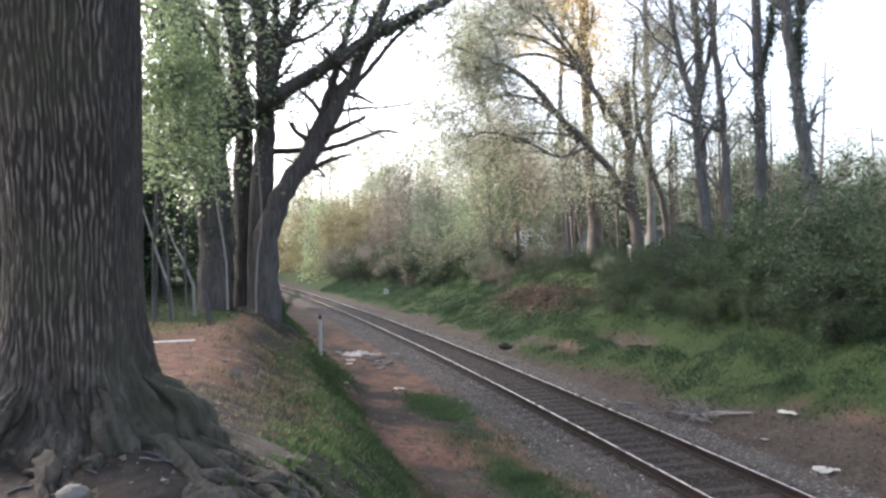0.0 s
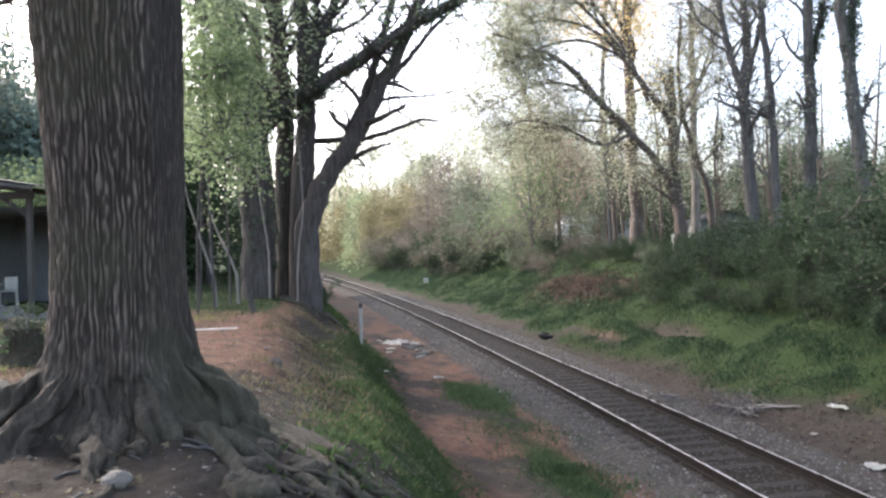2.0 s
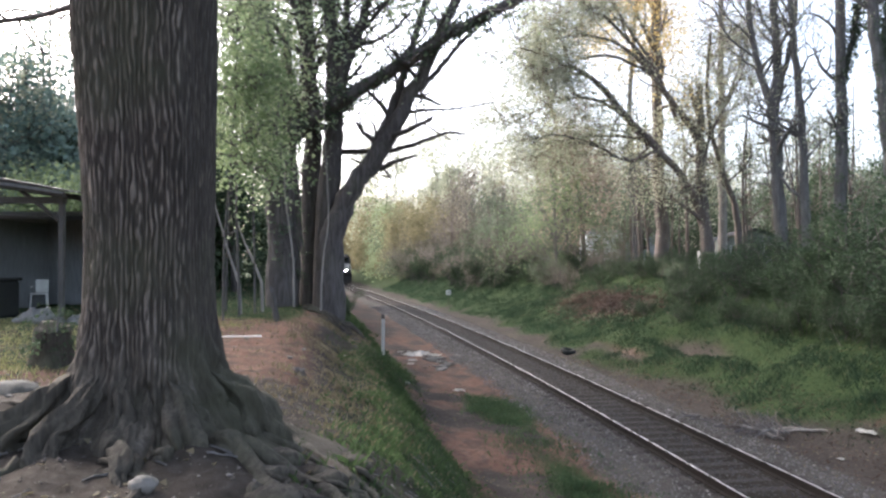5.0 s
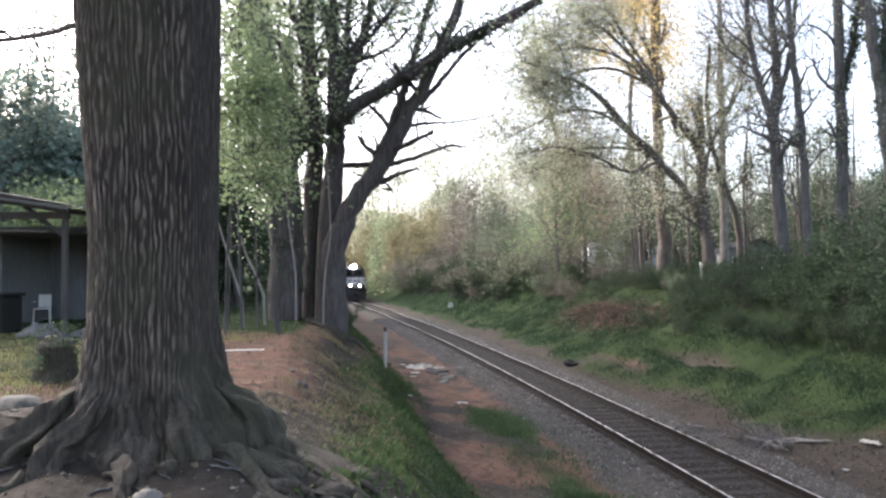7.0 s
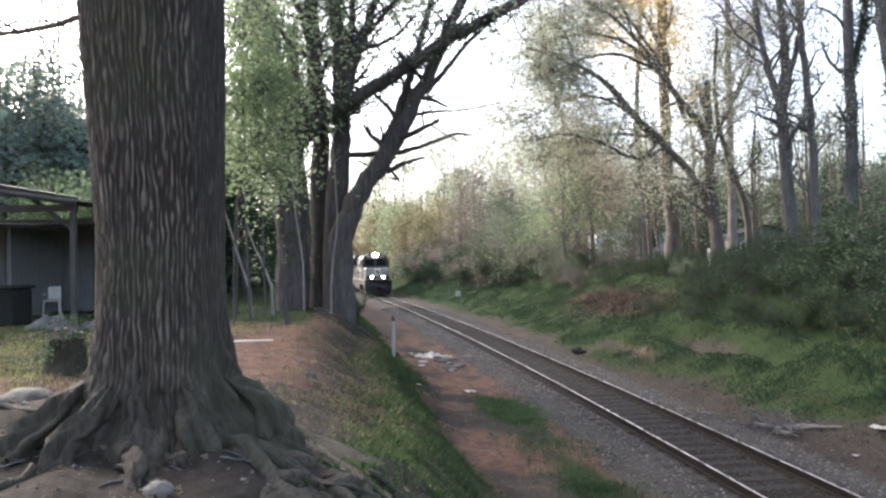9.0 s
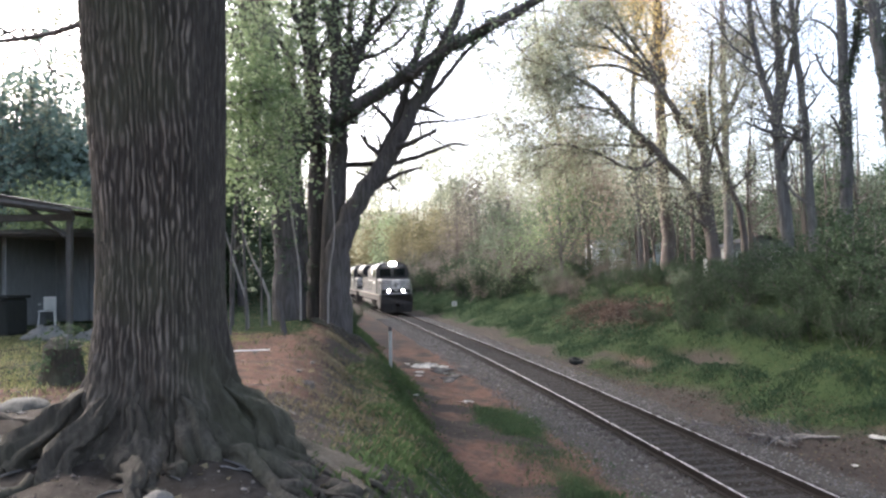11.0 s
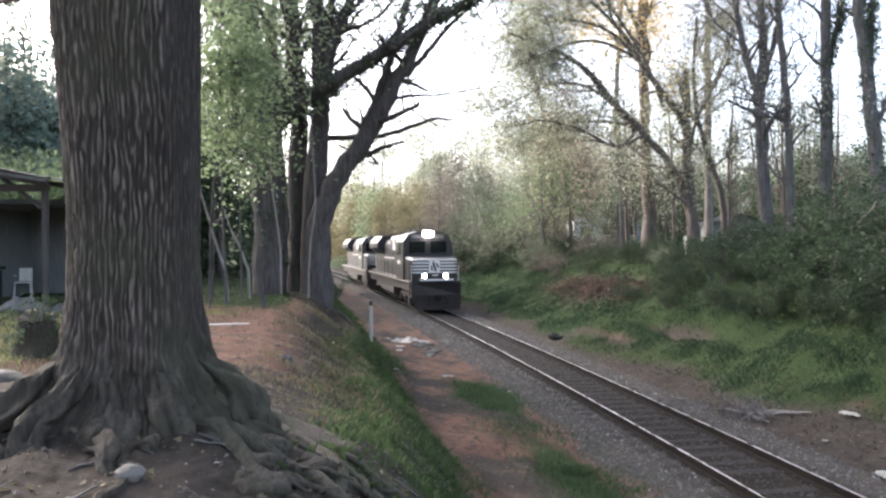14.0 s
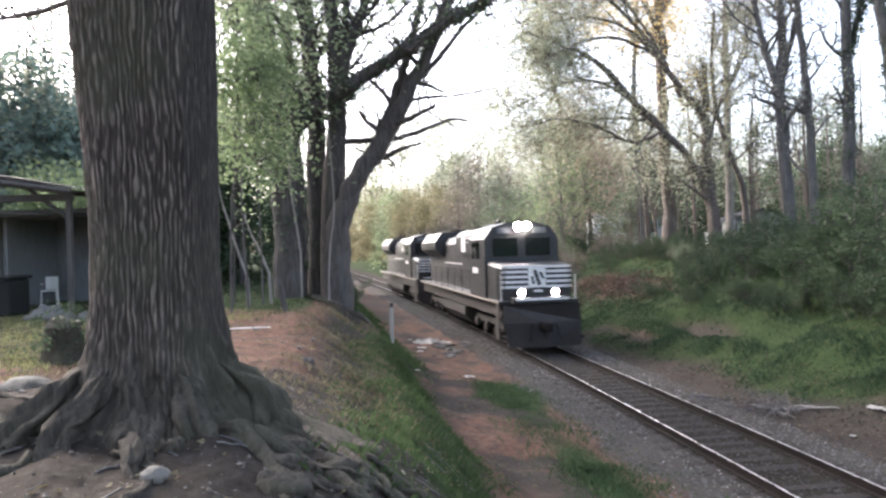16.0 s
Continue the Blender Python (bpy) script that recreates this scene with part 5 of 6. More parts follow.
def make_brush():
    rng = np.random.default_rng(91)
    kinds = [make_shrub("dense dark green brush on the cutting slope", LEAF_DARK, 92, 2.6, 1.6, 5600, 0.047),
             make_shrub("grey-green brush with bare twigs", LEAF_DARK, 93, 3.0, 1.5, 4200, 0.044),
             make_shrub("leafy green brush on the bank", LEAF_BRUSH, 94, 2.0, 1.5, 5200, 0.047),
             make_shrub("grey-brown twiggy brush with swelling buds", LEAF_TWIG, 95, 3.2, 1.6, 2600, 0.05)]
    spots = []
    for s in np.arange(13, 64, 2.5):
        for d in ((8.0, 9.8, 11.8) if s < 44 else (8.0, 10.8)):
            spots.append((s + rng.uniform(-0.9, 0.9), d + rng.uniform(-0.5, 0.7) + (0.02 * s)))
    for s in np.arange(13.5, 40, 1.7):
        spots.append((s + rng.uniform(-0.6, 0.6), 7.1 + rng.uniform(-0.2, 0.5)))
    for s in np.arange(60, 105, 3.2):
        for d in (7.5, 10.5):
            spots.append((s + rng.uniform(-1.2, 1.2), d + rng.uniform(-0.6, 1.2)))
    for s, d in ((30.0, -7.4), (31.5, -7.0), (33.5, -6.9), (36.0, -6.8)):
        spots.append((s, d))
    for s in np.arange(30, 80, 4.5):
        spots.append((s + rng.uniform(-1, 1), -8.8 - rng.uniform(0, 2)))
    used = set()
    for s, d in spots:
        if 34 < s < 46 and 6.3 < d < 9.2:
            continue
        y = float(np.interp(s, ARC_S, ARC_Y))
        k = float(track_slope(y))
        x, y = float(track_x(y)) + d / math.sqrt(1 + k * k), y - d * k / math.sqrt(1 + k * k)
        if d > 0:
            p = [0.62, 0.36, 0.01, 0.01] if s < 34 else [0.33, 0.30, 0.12, 0.25] if s < 56 else [0.1, 0.40, 0.20, 0.30]
        else:
            p = [0.3, 0.3, 0.4, 0.0]
        i = int(rng.choice(4, p=p))
        scale = rng.uniform(0.75, 1.1) * (1 + max(0, s - 40) / 70) * (0.66 if 28 < s < 60 else 1.0) * (0.5 if 0 < d < 7.7 and s < 45 else 1.0) * (1.3 if d > 9 and s < 32 else 1.0) * (0.62 if -8.0 < d < 0 else 1.0)
        m = pose(x, y, z_at(x, y) - 0.05, rng.uniform(-6, 6), rng.uniform(-6, 6), rng.uniform(0, 360))
        ob = kinds[i]
        if i in used:
            ob = copy_thing(kinds[i], m)
        used.add(i)
        ob.matrix_basis = m
        ob.scale = (scale, scale, scale * rng.uniform(0.85, 1.15))


make_brush()


# ---- small things ----
def make_post():
    x, y = -2.15, 26.0
    z = z_at(x, y)
    p = empty("marker_post", (x, y, z), "slim white marker post with a black cap", "post")
    part("shaft", boxed(-0.052, 0.052, -0.052, 0.052, -0.3, 1.93 - z - 0.17, 0.012), LITTER, p)
    part("cap", boxed(-0.056, 0.056, -0.056, 0.056, 1.93 - z - 0.17, 1.93 - z, 0.015), DARK_PAINT, p, "black painted cap")


make_post()


def make_stump(name, label, x, y, r, tall, seed, mat):
    rng = np.random.default_rng(seed)
    ob = empty(name, (x, y, z_at(x, y)), label, "stump")
    k, zs = 36, np.concatenate([np.linspace(-0.25, tall, 16)])
    th = np.linspace(0, 2 * np.pi, k, endpoint=False)
    T, Z = np.meshgrid(th, zs)
    R = r * (1 + 0.6 * np.exp(-np.clip(Z, 0, 9) / (tall * 0.35)) * (0.6 + 0.4 * np.sin(4 * T)) + 0.05 * np.sin(3 * T + 1)) + rng.normal(0, 0.008, T.shape)
    top = Z.copy()
    top[-1] += 0.10 * r / 0.25 * value_noise(np.cos(th) * 2 + 5, np.sin(th) * 2) + 0.12 * tall * np.cos(th - 2.0)
    v = np.stack([R * np.cos(T), R * np.sin(T), top], -1).reshape(-1, 3)
    m = len(zs)
    i, j = np.meshgrid(np.arange(m - 1), np.arange(k), indexing="ij")
    q = np.stack([i * k + j, i * k + (j + 1) % k, (i + 1) * k + (j + 1) % k, (i + 1) * k + j], -1).reshape(-1, 4)
    bulk("bole", v, q, mat, ob, smooth=True)
    ring = v[-k:]
    inner = ring * np.array([0.55, 0.55, 1]) + np.array([0, 0, -0.03])
    hub = np.array([[0, 0, inner[:, 2].mean() - 0.02]])
    vv = np.vstack([ring - np.array([0, 0, 0.003]), inner, np.repeat(hub, k, 0)])
    jj = np.arange(k)
    q2 = np.vstack([np.stack([jj, (jj + 1) % k, k + (jj + 1) % k, k + jj], -1), np.stack([k + jj, k + (jj + 1) % k, 2 * k + (jj + 1) % k, 2 * k + jj], -1)])
    bulk("cut_face", vv, q2, mat, ob, "split dark end grain")
    return ob


st = make_stump("stump", "weathered broken tree stump in the yard", -5.55, 10.3, 0.23, 0.58, 71, ROOT)
shoot = Tubes()
shoot.tube(smooth_line([(0.12, -0.1, 0.4), (0.13, -0.1, 0.62), (0.16, -0.1, 0.80)], 8), np.linspace(0.02, 0.006, 8), 6)
shoot.build("shoot", BARK_GREY, st, "thin dead shoot")
rng = np.random.default_rng(72)
bulk("leaves", *leaf_cloud(rng, rng.normal(0, 0.20, (90, 3)) * np.array([1, 1, 0.9]) + np.array([0.05, -0.1, 0.40]), 9, 0.06, 0.025), LEAF_DARK, st)
make_stump("snag", "short leaning dark snag at the edge of the yard", -4.17, 18.2, 0.05, 0.82, 73, OLD_WOOD).rotation_euler = (0, radians(-9), 0)
make_stump("clay_stub", "small broken stub in the bare clay", -2.06, 10.4, 0.07, 0.11, 74, OLD_WOOD)


def make_twig_litter():
    """Bits of dead wood strewn round the old tree."""
    rng = np.random.default_rng(78)
    tb = Tubes()
    for _ in range(420):
        x, y = rng.normal(-2.2, 2.2), rng.uniform(3.2, 10)
        a, l = rng.uniform(0, 6.28), rng.uniform(0.05, 0.28)
        px, py = x + np.linspace(0, l, 4) * math.cos(a), y + np.linspace(0, l, 4) * math.sin(a)
        pz = ground_z(px, py) + 0.008 + rng.uniform(0, 0.02) * np.linspace(0, 1, 4)
        tb.tube(np.stack([px, py + rng.normal(0, 0.01, 4), pz], 1), np.linspace(0.008, 0.004, 4) * rng.uniform(0.7, 1.6), 4)
    tagged(tb.build("twig_litter", BARK_GREY, kind="stuff"), "grey dead twigs strewn over the soil", "twigs")


make_twig_litter()


def make_rock(name, label, x, y, size, seed, mat, squash=0.7, sink=0.25):
    bm = bmesh.new()
    bmesh.ops.create_icosphere(bm, subdivisions=3, radius=1)
    off = Vector((seed * 3.1, seed * 1.7, 0))
    for v in bm.verts:
        n = 1 + 0.35 * noise.noise(v.co * 1.1 + off) + 0.14 * noise.noise(v.co * 3 + off)
        v.co = Vector((v.co.x * n * size[0], v.co.y * n * size[1], v.co.z * n * size[2] * squash))
    ob = part(name, bm, mat, None, smooth=True)
    ob.location = (x, y, z_at(x, y) + size[2] * squash * (1 - 2 * sink))
    return tagged(ob, label, "rock")


make_rock("stone", "pale rounded stone at the foot of the old tree", -1.86, 4.52, (0.085, 0.075, 0.085), 1, ROCK)
make_rock("stone", "buried grey stone near the roots", -4.0, 5.55, (0.22, 0.2, 0.2), 2, DULL_ROCK, 0.6, 0.4)
make_rock("stone", "grey stone on the yard's edge", -5.0, 8.4, (0.3, 0.25, 0.22), 3, DULL_ROCK, 0.6, 0.4)
for n in range(22):
    x, y = rng.uniform(-5.5, -0.5), rng.uniform(3.6, 14)
    if math.hypot(x - OAK[0], y - OAK[1]) > 1.5:
        s = rng.uniform(0.02, 0.055)
        make_rock("pebble", "small pale stone in the bare soil", x, y, (s, s * 0.8, s * 0.7), 10 + n, ROCK)


def make_board(name, label, x0, y0, x1, y1, w, t, mat, lift=0.02):
    a, b = Vector((x0, y0, z_at(x0, y0) + lift)), Vector((x1, y1, z_at(x1, y1) + lift))
    ob = part(name, boxed(-w / 2, w / 2, -(b - a).length / 2, (b - a).length / 2, 0, t, 0.006), mat)
    ob.matrix_basis = Matrix.Translation((a + b) / 2) @ (b - a).to_track_quat("Y", "Z").to_matrix().to_4x4()
    return tagged(ob, label, "board")


make_board("white_board", "white painted board lying on the bare clay", -4.22, 13.75, -3.46, 13.85, 0.04, 0.022, WHITE_PAINT, 0.05)
make_board("broken_board", "broken dark board among the litter", -0.75, 29.2, 0.05, 30.3, 0.22, 0.06, OLD_WOOD)
make_board("broken_board", "old plank lying by the litter", -0.4, 27.6, 0.2, 27.9, 0.15, 0.05, OLD_WOOD)


def make_sheet(label, x, y, w, l, seed, turn, mat=LITTER):
    """A crumpled sheet with some thickness."""
    bm = bmesh.new()
    n = 12
    off = Vector((seed * 5.3, 0, 0))
    grid = []
    for i in range(n + 1):
        for j in range(n + 1):
            u, v = i / n - 0.5, j / n - 0.5
            edge = 1 + 0.35 * noise.noise(Vector((u * 3, v * 3, 0)) + off)
            grid.append(bm.verts.new((u * w * edge, v * l * edge, 0.05 + 0.14 * min(w, l) * noise.noise(Vector((u * 5, v * 5, 2)) + off))))
    for i in range(n):
        for j in range(n):
            a = i * (n + 1) + j
            bm.faces.new((grid[a], grid[a + n + 1], grid[a + n + 2], grid[a + 1]))
    bmesh.ops.solidify(bm, geom=bm.faces[:], thickness=0.012)
    ob = part("litter_sheet", bm, mat)
    ob.matrix_basis = pose(x, y, z_at(x, y), 0, 0, turn)
    return tagged(ob, label, "litter")


make_sheet("crumpled pale sheet of litter on the dirt", -1.15, 31.3, 1.3, 1.6, 1, 20)
make_sheet("torn white scrap of litter", -0.35, 31.0, 0.5, 0.4, 2, 50)
make_sheet("torn white scrap of litter", -1.2, 28.3, 0.3, 0.3, 3, 10)
make_sheet("torn white scrap of litter", -1.2, 27.2, 0.28, 0.25, 4, 80)
make_sheet("pale broken panel of litter", 0.25, 28.6, 0.8, 0.5, 5, 60, ROCK)
make_sheet("small white scrap by the clay path", 0.47, 22.5, 0.32, 0.25, 6, 30)
make_sheet("small white scrap by the clay path", -1.05, 21.0, 0.2, 0.2, 7, 0)
make_sheet("small white scrap on the bank", -2.4, 17.5, 0.14, 0.12, 8, 0)
make_sheet("white plastic scrap beside the brush pile", 9.25, 15.9, 0.34, 0.42, 9, 40)
make_sheet("white paper scrap on the dirt shoulder", 8.05, 12.7, 0.42, 0.3, 10, 15)
make_sheet("small white scrap on the ballast", 8.2, 15.0, 0.14, 0.12, 11, 15)


rng = np.random.default_rng(80)
for n in range(16):
    x, y = rng.uniform(-1.35, -0.35), rng.uniform(3.9, 6.2)
    if offset(x, y) < -7.0:
        s = rng.uniform(0.04, 0.13)
        make_rock("earth_lump", "dark mossy lump of rooty earth at the lip of the bank", x, y, (s * rng.uniform(0.8, 1.5), s, s * 0.9), 90 + n, ROOT, 0.8, 0.45)
rng = np.random.default_rng(79)
for n in range(14):
    x, y, s = rng.normal(-0.4, 0.55), rng.uniform(26.8, 31.0), rng.uniform(0.05, 0.16)
    make_rock("rubble", "broken chunk of rubble among the litter", x, y, (s * 1.5, s, s * 0.6), 50 + n, (ROCK, DULL_ROCK, OLD_WOOD, WHITE_PAINT)[n % 4])


def make_tyre():
    x, y = 5.49, 31.85
    bm = bmesh.new()
    R, r, n, k = 0.24, 0.10, 36, 14
    vs = [[bm.verts.new(((R + r * math.cos(b)) * math.cos(a), (R + r * math.cos(b)) * math.sin(a), r * 1.15 * math.sin(b)))
           for b in [2 * math.pi * j / k for j in range(k)]] for a in [2 * math.pi * i / n for i in range(n)]]
    for i in range(n):
        for j in range(k):
            bm.faces.new((vs[i][j], vs[(i + 1) % n][j], vs[(i + 1) % n][(j + 1) % k], vs[i][(j + 1) % k]))
    ob = part("old_tyre", bm, RUBBER, None, smooth=True)
    ob.matrix_basis = pose(x, y, z_at(x, y) + 0.11, 10, 8, 0)
    tagged(ob, "old black tyre lying in the grass by the track", "tyre")


make_tyre()


def make_sticks():
    """A heap of dead branches on the dirt shoulder."""
    rng = np.random.default_rng(77)
    heap = empty("branch_pile", (7.6, 17.3, z_at(7.6, 17.3)), "small heap of grey dead branches by the track", "branches")
    ends = [((-0.5, 0.1), (1.15, -0.45), 0.034), ((0.3, 0.2), (1.25, -0.6), 0.040), ((-0.2, 0.5), (0.2, -0.6), 0.032), ((-0.7, 0.5), (0.5, 0.2), 0.028)]
    for n in range(64):
        a = rng.uniform(0, 3.14)
        l = rng.uniform(0.25, 0.85)
        c = rng.normal(0, 0.30, 2) + np.array([-0.1, 0.25])
        ends.append(((c[0] - l / 2 * math.cos(a), c[1] - l / 2 * math.sin(a)), (c[0] + l / 2 * math.cos(a), c[1] + l / 2 * math.sin(a)), rng.uniform(0.008, 0.022)))
    for (x0, y0), (x1, y1), r in ends:
        p = np.linspace((x0, y0, 0), (x1, y1, 0), 8)
        p += rng.normal(0, 0.025, p.shape)
        base = z_at(7.6, 17.3)
        p[:, 2] = ground_z(p[:, 0] + 7.6, p[:, 1] + 17.3) - base + r + (rng.uniform(0, 0.55) * np.linspace(0.15, 1, 8) if r < 0.03 else rng.uniform(0.02, 0.16) * np.linspace(1, 0.2, 8))
        tb = Tubes()
        tb.tube(p, np.linspace(r, r * 0.5, 8), 6, 0.08, rng)
        tb.build("branch", BARK_PALE if r > 0.03 else (BARK_GREY, BARK_BROWN, OLD_WOOD)[int(rng.integers(3))], heap)
    heap2 = empty("twig_pile", (6.35, 18.6, z_at(6.35, 18.6)), "scatter of dead twigs and clods on the ballast edge", "branches")
    base = z_at(6.35, 18.6)
    for n in range(14):
        c = rng.normal(0, 0.3, 2)
        a, l = rng.uniform(0, 3.14), rng.uniform(0.2, 0.5)
        p = np.linspace((c[0], c[1], 0), (c[0] + l * math.cos(a), c[1] + l * math.sin(a), 0), 5)
        p[:, 2] = ground_z(p[:, 0] + 6.35, p[:, 1] + 18.6) - base + 0.02 + rng.uniform(0, 0.08)
        tb = Tubes()
        tb.tube(p, np.linspace(0.02, 0.01, 5), 5)
        tb.build("branch", BARK_GREY, heap2)
    slope = Tubes()
    p = np.array([(0.95, 12.8, 0), (0.75, 13.3, 0), (0.4, 14.0, 0), (0.25, 14.6, 0)]) + np.array([-0.75, 0, 0])
    p[:, 2] = ground_z(p[:, 0], p[:, 1]) + np.array([0.05, 0.12, 0.16, 0.22])
    slope.tube(smooth_line(p, 12), np.linspace(0.018, 0.008, 12), 6)
    tagged(slope.build("fallen_branch", BARK_PALE), "thin pale branch lying in the bank grass", "branch")


make_sticks()


def make_sign(x, y, tall):
    z = z_at(x, y)
    s = empty("lineside_sign", (x, y, z), "small white square sign on a thin post", "sign")
    part("post", rodded((0, 0, -0.2), (0, 0, tall), 0.025), GRIME, s)
    part("plate", boxed(-0.2, 0.2, -0.05, -0.03, tall - 0.4, tall, 0.004), WHITE_PAINT, s, "white square plate with a dark middle")
    part("panel", boxed(-0.06, 0.06, -0.056, -0.051, tall - 0.26, tall - 0.14), GRIME, s)


make_sign(0.45, 62.0, 1.2)


# ---- the shed in the yard ----
def make_shed():
    ox, oy = -10.0, 19.0
    z = z_at(ox, oy)
    shed = empty("open_shed", (ox, oy, z), "dark open-sided shed with a sloping tin roof", "shed")
    for x, y, h in ((0.0, 0.0, 3.25), (-4.2, 0.2, 3.9), (-8.2, 0.4, 4.4), (0.2, 4.2, 3.2), (-8.0, 4.6, 4.2)):
        part("post", boxed(x - 0.065, x + 0.065, y - 0.065, y + 0.065, -0.3, h, 0.01), OLD_WOOD, shed)
    # main roof falls to the right; corrugated sheets
    bm = bmesh.new()
    n = 60
    rows = []
    for i in range(n + 1):
        y = -0.9 + 6.4 * i / n
        w = 0.02 * math.sin(i * 2.1)
        rows.append([bm.verts.new((x, y, zz + w)) for x, zz in ((0.55, 3.28), (-2.0, 3.75), (-9.0, 4.75))])
    for i in range(n):
        for j in range(2):
            bm.faces.new((rows[i][j], rows[i + 1][j], rows[i + 1][j + 1], rows[i][j + 1]))
    bmesh.ops.solidify(bm, geom=bm.faces[:], thickness=0.02)
    part("roof", bm, ROOF_TIN, shed, "weathered grey tin roof")
    for y in (-0.85, 2.2, 5.3):
        b = rodded((0.5, y, 3.17), (-9.0, y, 4.62), 0.07, k=4)
        part("rafter", b, OLD_WOOD, shed)
    part("brace", rodded((-0.05, 0, 2.55), (-1.1, 0.0, 3.35), 0.06, k=4), OLD_WOOD, shed)
    part("beam", boxed(-8.4, 0.1, -0.08, 0.08, 3.0, 3.18, 0.01), OLD_WOOD, shed)
    # lower lean-to roof behind
    lean = bmesh.new()
    vs = [lean.verts.new(p) for p in ((0.9, 1.2, 2.62), (-9.0, 1.2, 2.78), (-9.0, 4.6, 3.05), (0.9, 4.6, 2.9))]
    lean.faces.new(vs)
    bmesh.ops.solidify(lean, geom=lean.faces[:], thickness=0.05)
    part("lean_to_roof", lean, ROOF_TIN, shed, "pale-edged lean-to roof")
    part("back_wall", boxed(-8.8, 0.6, 4.7, 4.8, -0.2, 3.1), SHED_WOOD, shed)
    for i in range(16):
        part("wall_board", boxed(-8.8 + i * 0.585, -8.8 + i * 0.585 + 0.56, 4.66, 4.695, -0.1, 3.0, 0.004), SHED_WOOD, shed)
    part("side_wall", boxed(-3.0, -2.9, 2.0, 4.65, -0.2, 2.7), SHED_WOOD, shed)


make_shed()


def make_yard_things():
    x, y = -11.75, 18.4
    z = z_at(x, y)
    b = empty("black_bin", (x, y, z), "wide black bin with a lid by the shed", "bin")
    part("body", boxed(-0.75, 0.75, -0.45, 0.45, 0.06, 0.98, 0.06), RUBBER, b)
    part("lid", boxed(-0.8, 0.8, -0.5, 0.5, 0.985, 1.07, 0.03), RUBBER, b)
    part("handle", rodded((-0.7, -0.56, 0.95), (0.7, -0.56, 0.95), 0.025), RUBBER, b)
    for dx in (-0.6, 0.6):
        part("wheel", rodded((dx - 0.04, 0.4, 0.10), (dx + 0.04, 0.4, 0.10), 0.10, k=16), RUBBER, b)
    x, y = -12.7, 22.8
    z = z_at(x, y)
    c = empty("plastic_chair", (x, y, z), "white plastic chair under the shed's eave", "chair", turn=25)
    part("seat", boxed(-0.24, 0.24, -0.23, 0.23, 0.42, 0.46, 0.015), WHITE_PAINT, c)
    part("backrest", boxed(-0.24, 0.24, 0.22, 0.26, 0.47, 0.88, 0.015), WHITE_PAINT, c)
    for dx in (-0.21, 0.21):
        for dy in (-0.2, 0.2):
            part("leg", rodded((dx * 1.1, dy * 1.1, 0), (dx, dy, 0.42), 0.025, k=8), WHITE_PAINT, c)
        part("armrest", boxed(dx - 0.03, dx + 0.03, -0.2, 0.22, 0.64, 0.67, 0.01), WHITE_PAINT, c)
    x, y = -9.4, 20.3
    z = z_at(x, y)
    g = empty("crate", (x, y, z), "dark slatted crate in the shed's shade", "crate")
    for i in range(4):
        part("slat", boxed(-0.4, 0.4, -0.3, -0.28, 0.02 + i * 0.16, 0.15 + i * 0.16), OLD_WOOD, g)
        part("slat", boxed(-0.4, 0.4, 0.28, 0.3, 0.02 + i * 0.16, 0.15 + i * 0.16), OLD_WOOD, g)
    for dx in (-0.38, 0.38):
        for dy in (-0.26, 0.26):
            part("corner", boxed(dx - 0.02, dx + 0.02, dy - 0.018, dy + 0.018, 0, 0.66), OLD_WOOD, g)


make_yard_things()


def make_tarp(label, x, y, w, l, tall, seed, mat):
    """A slack sheet thrown over a low heap, its hem on the ground."""
    n = 22
    off = Vector((seed * 4.1, seed, 0))
    bm = bmesh.new()
    z0 = z_at(x, y)
    grid = []
    for i in range(n + 1):
        for j in range(n + 1):
            u, v = 2 * i / n - 1, 2 * j / n - 1
            dome = max(0.0, 1 - u * u) ** 0.6 * max(0.0, 1 - v * v) ** 0.6
            fold = noise.noise(Vector((u * 3.2, v * 3.2, 0)) + off) * 0.35 + noise.noise(Vector((u * 8, v * 8, 3)) + off) * 0.12
            px, py = u * w / 2 * (1 + 0.15 * fold), v * l / 2 * (1 + 0.15 * fold)
            grid.append(bm.verts.new((px, py, z_at(x + px, y + py) - z0 + 0.01 + tall * dome * (0.8 + fold))))
    for i in range(n):
        for j in range(n):
            a = i * (n + 1) + j
            bm.faces.new((grid[a], grid[a + n + 1], grid[a + n + 2], grid[a + 1]))
    bmesh.ops.solidify(bm, geom=bm.faces[:], thickness=0.006)
    ob = part("tarp", bm, mat, None, smooth=True)
    ob.location = (x, y, z0)
    tagged(ob, label, "tarp")


TARP = surface("dull_tarp", (0.13, 0.13, 0.122), (0.24, 0.238, 0.225), 3.0, 22.0, 0.7, bump=0.2)
make_tarp("grey crumpled tarp over a low heap in the yard", -9.55, 17.2, 0.95, 0.9, 0.42, 1, TARP)
make_tarp("dull grey tarp bunched on the yard ground", -8.75, 17.9, 0.9, 0.8, 0.3, 2, TARP)


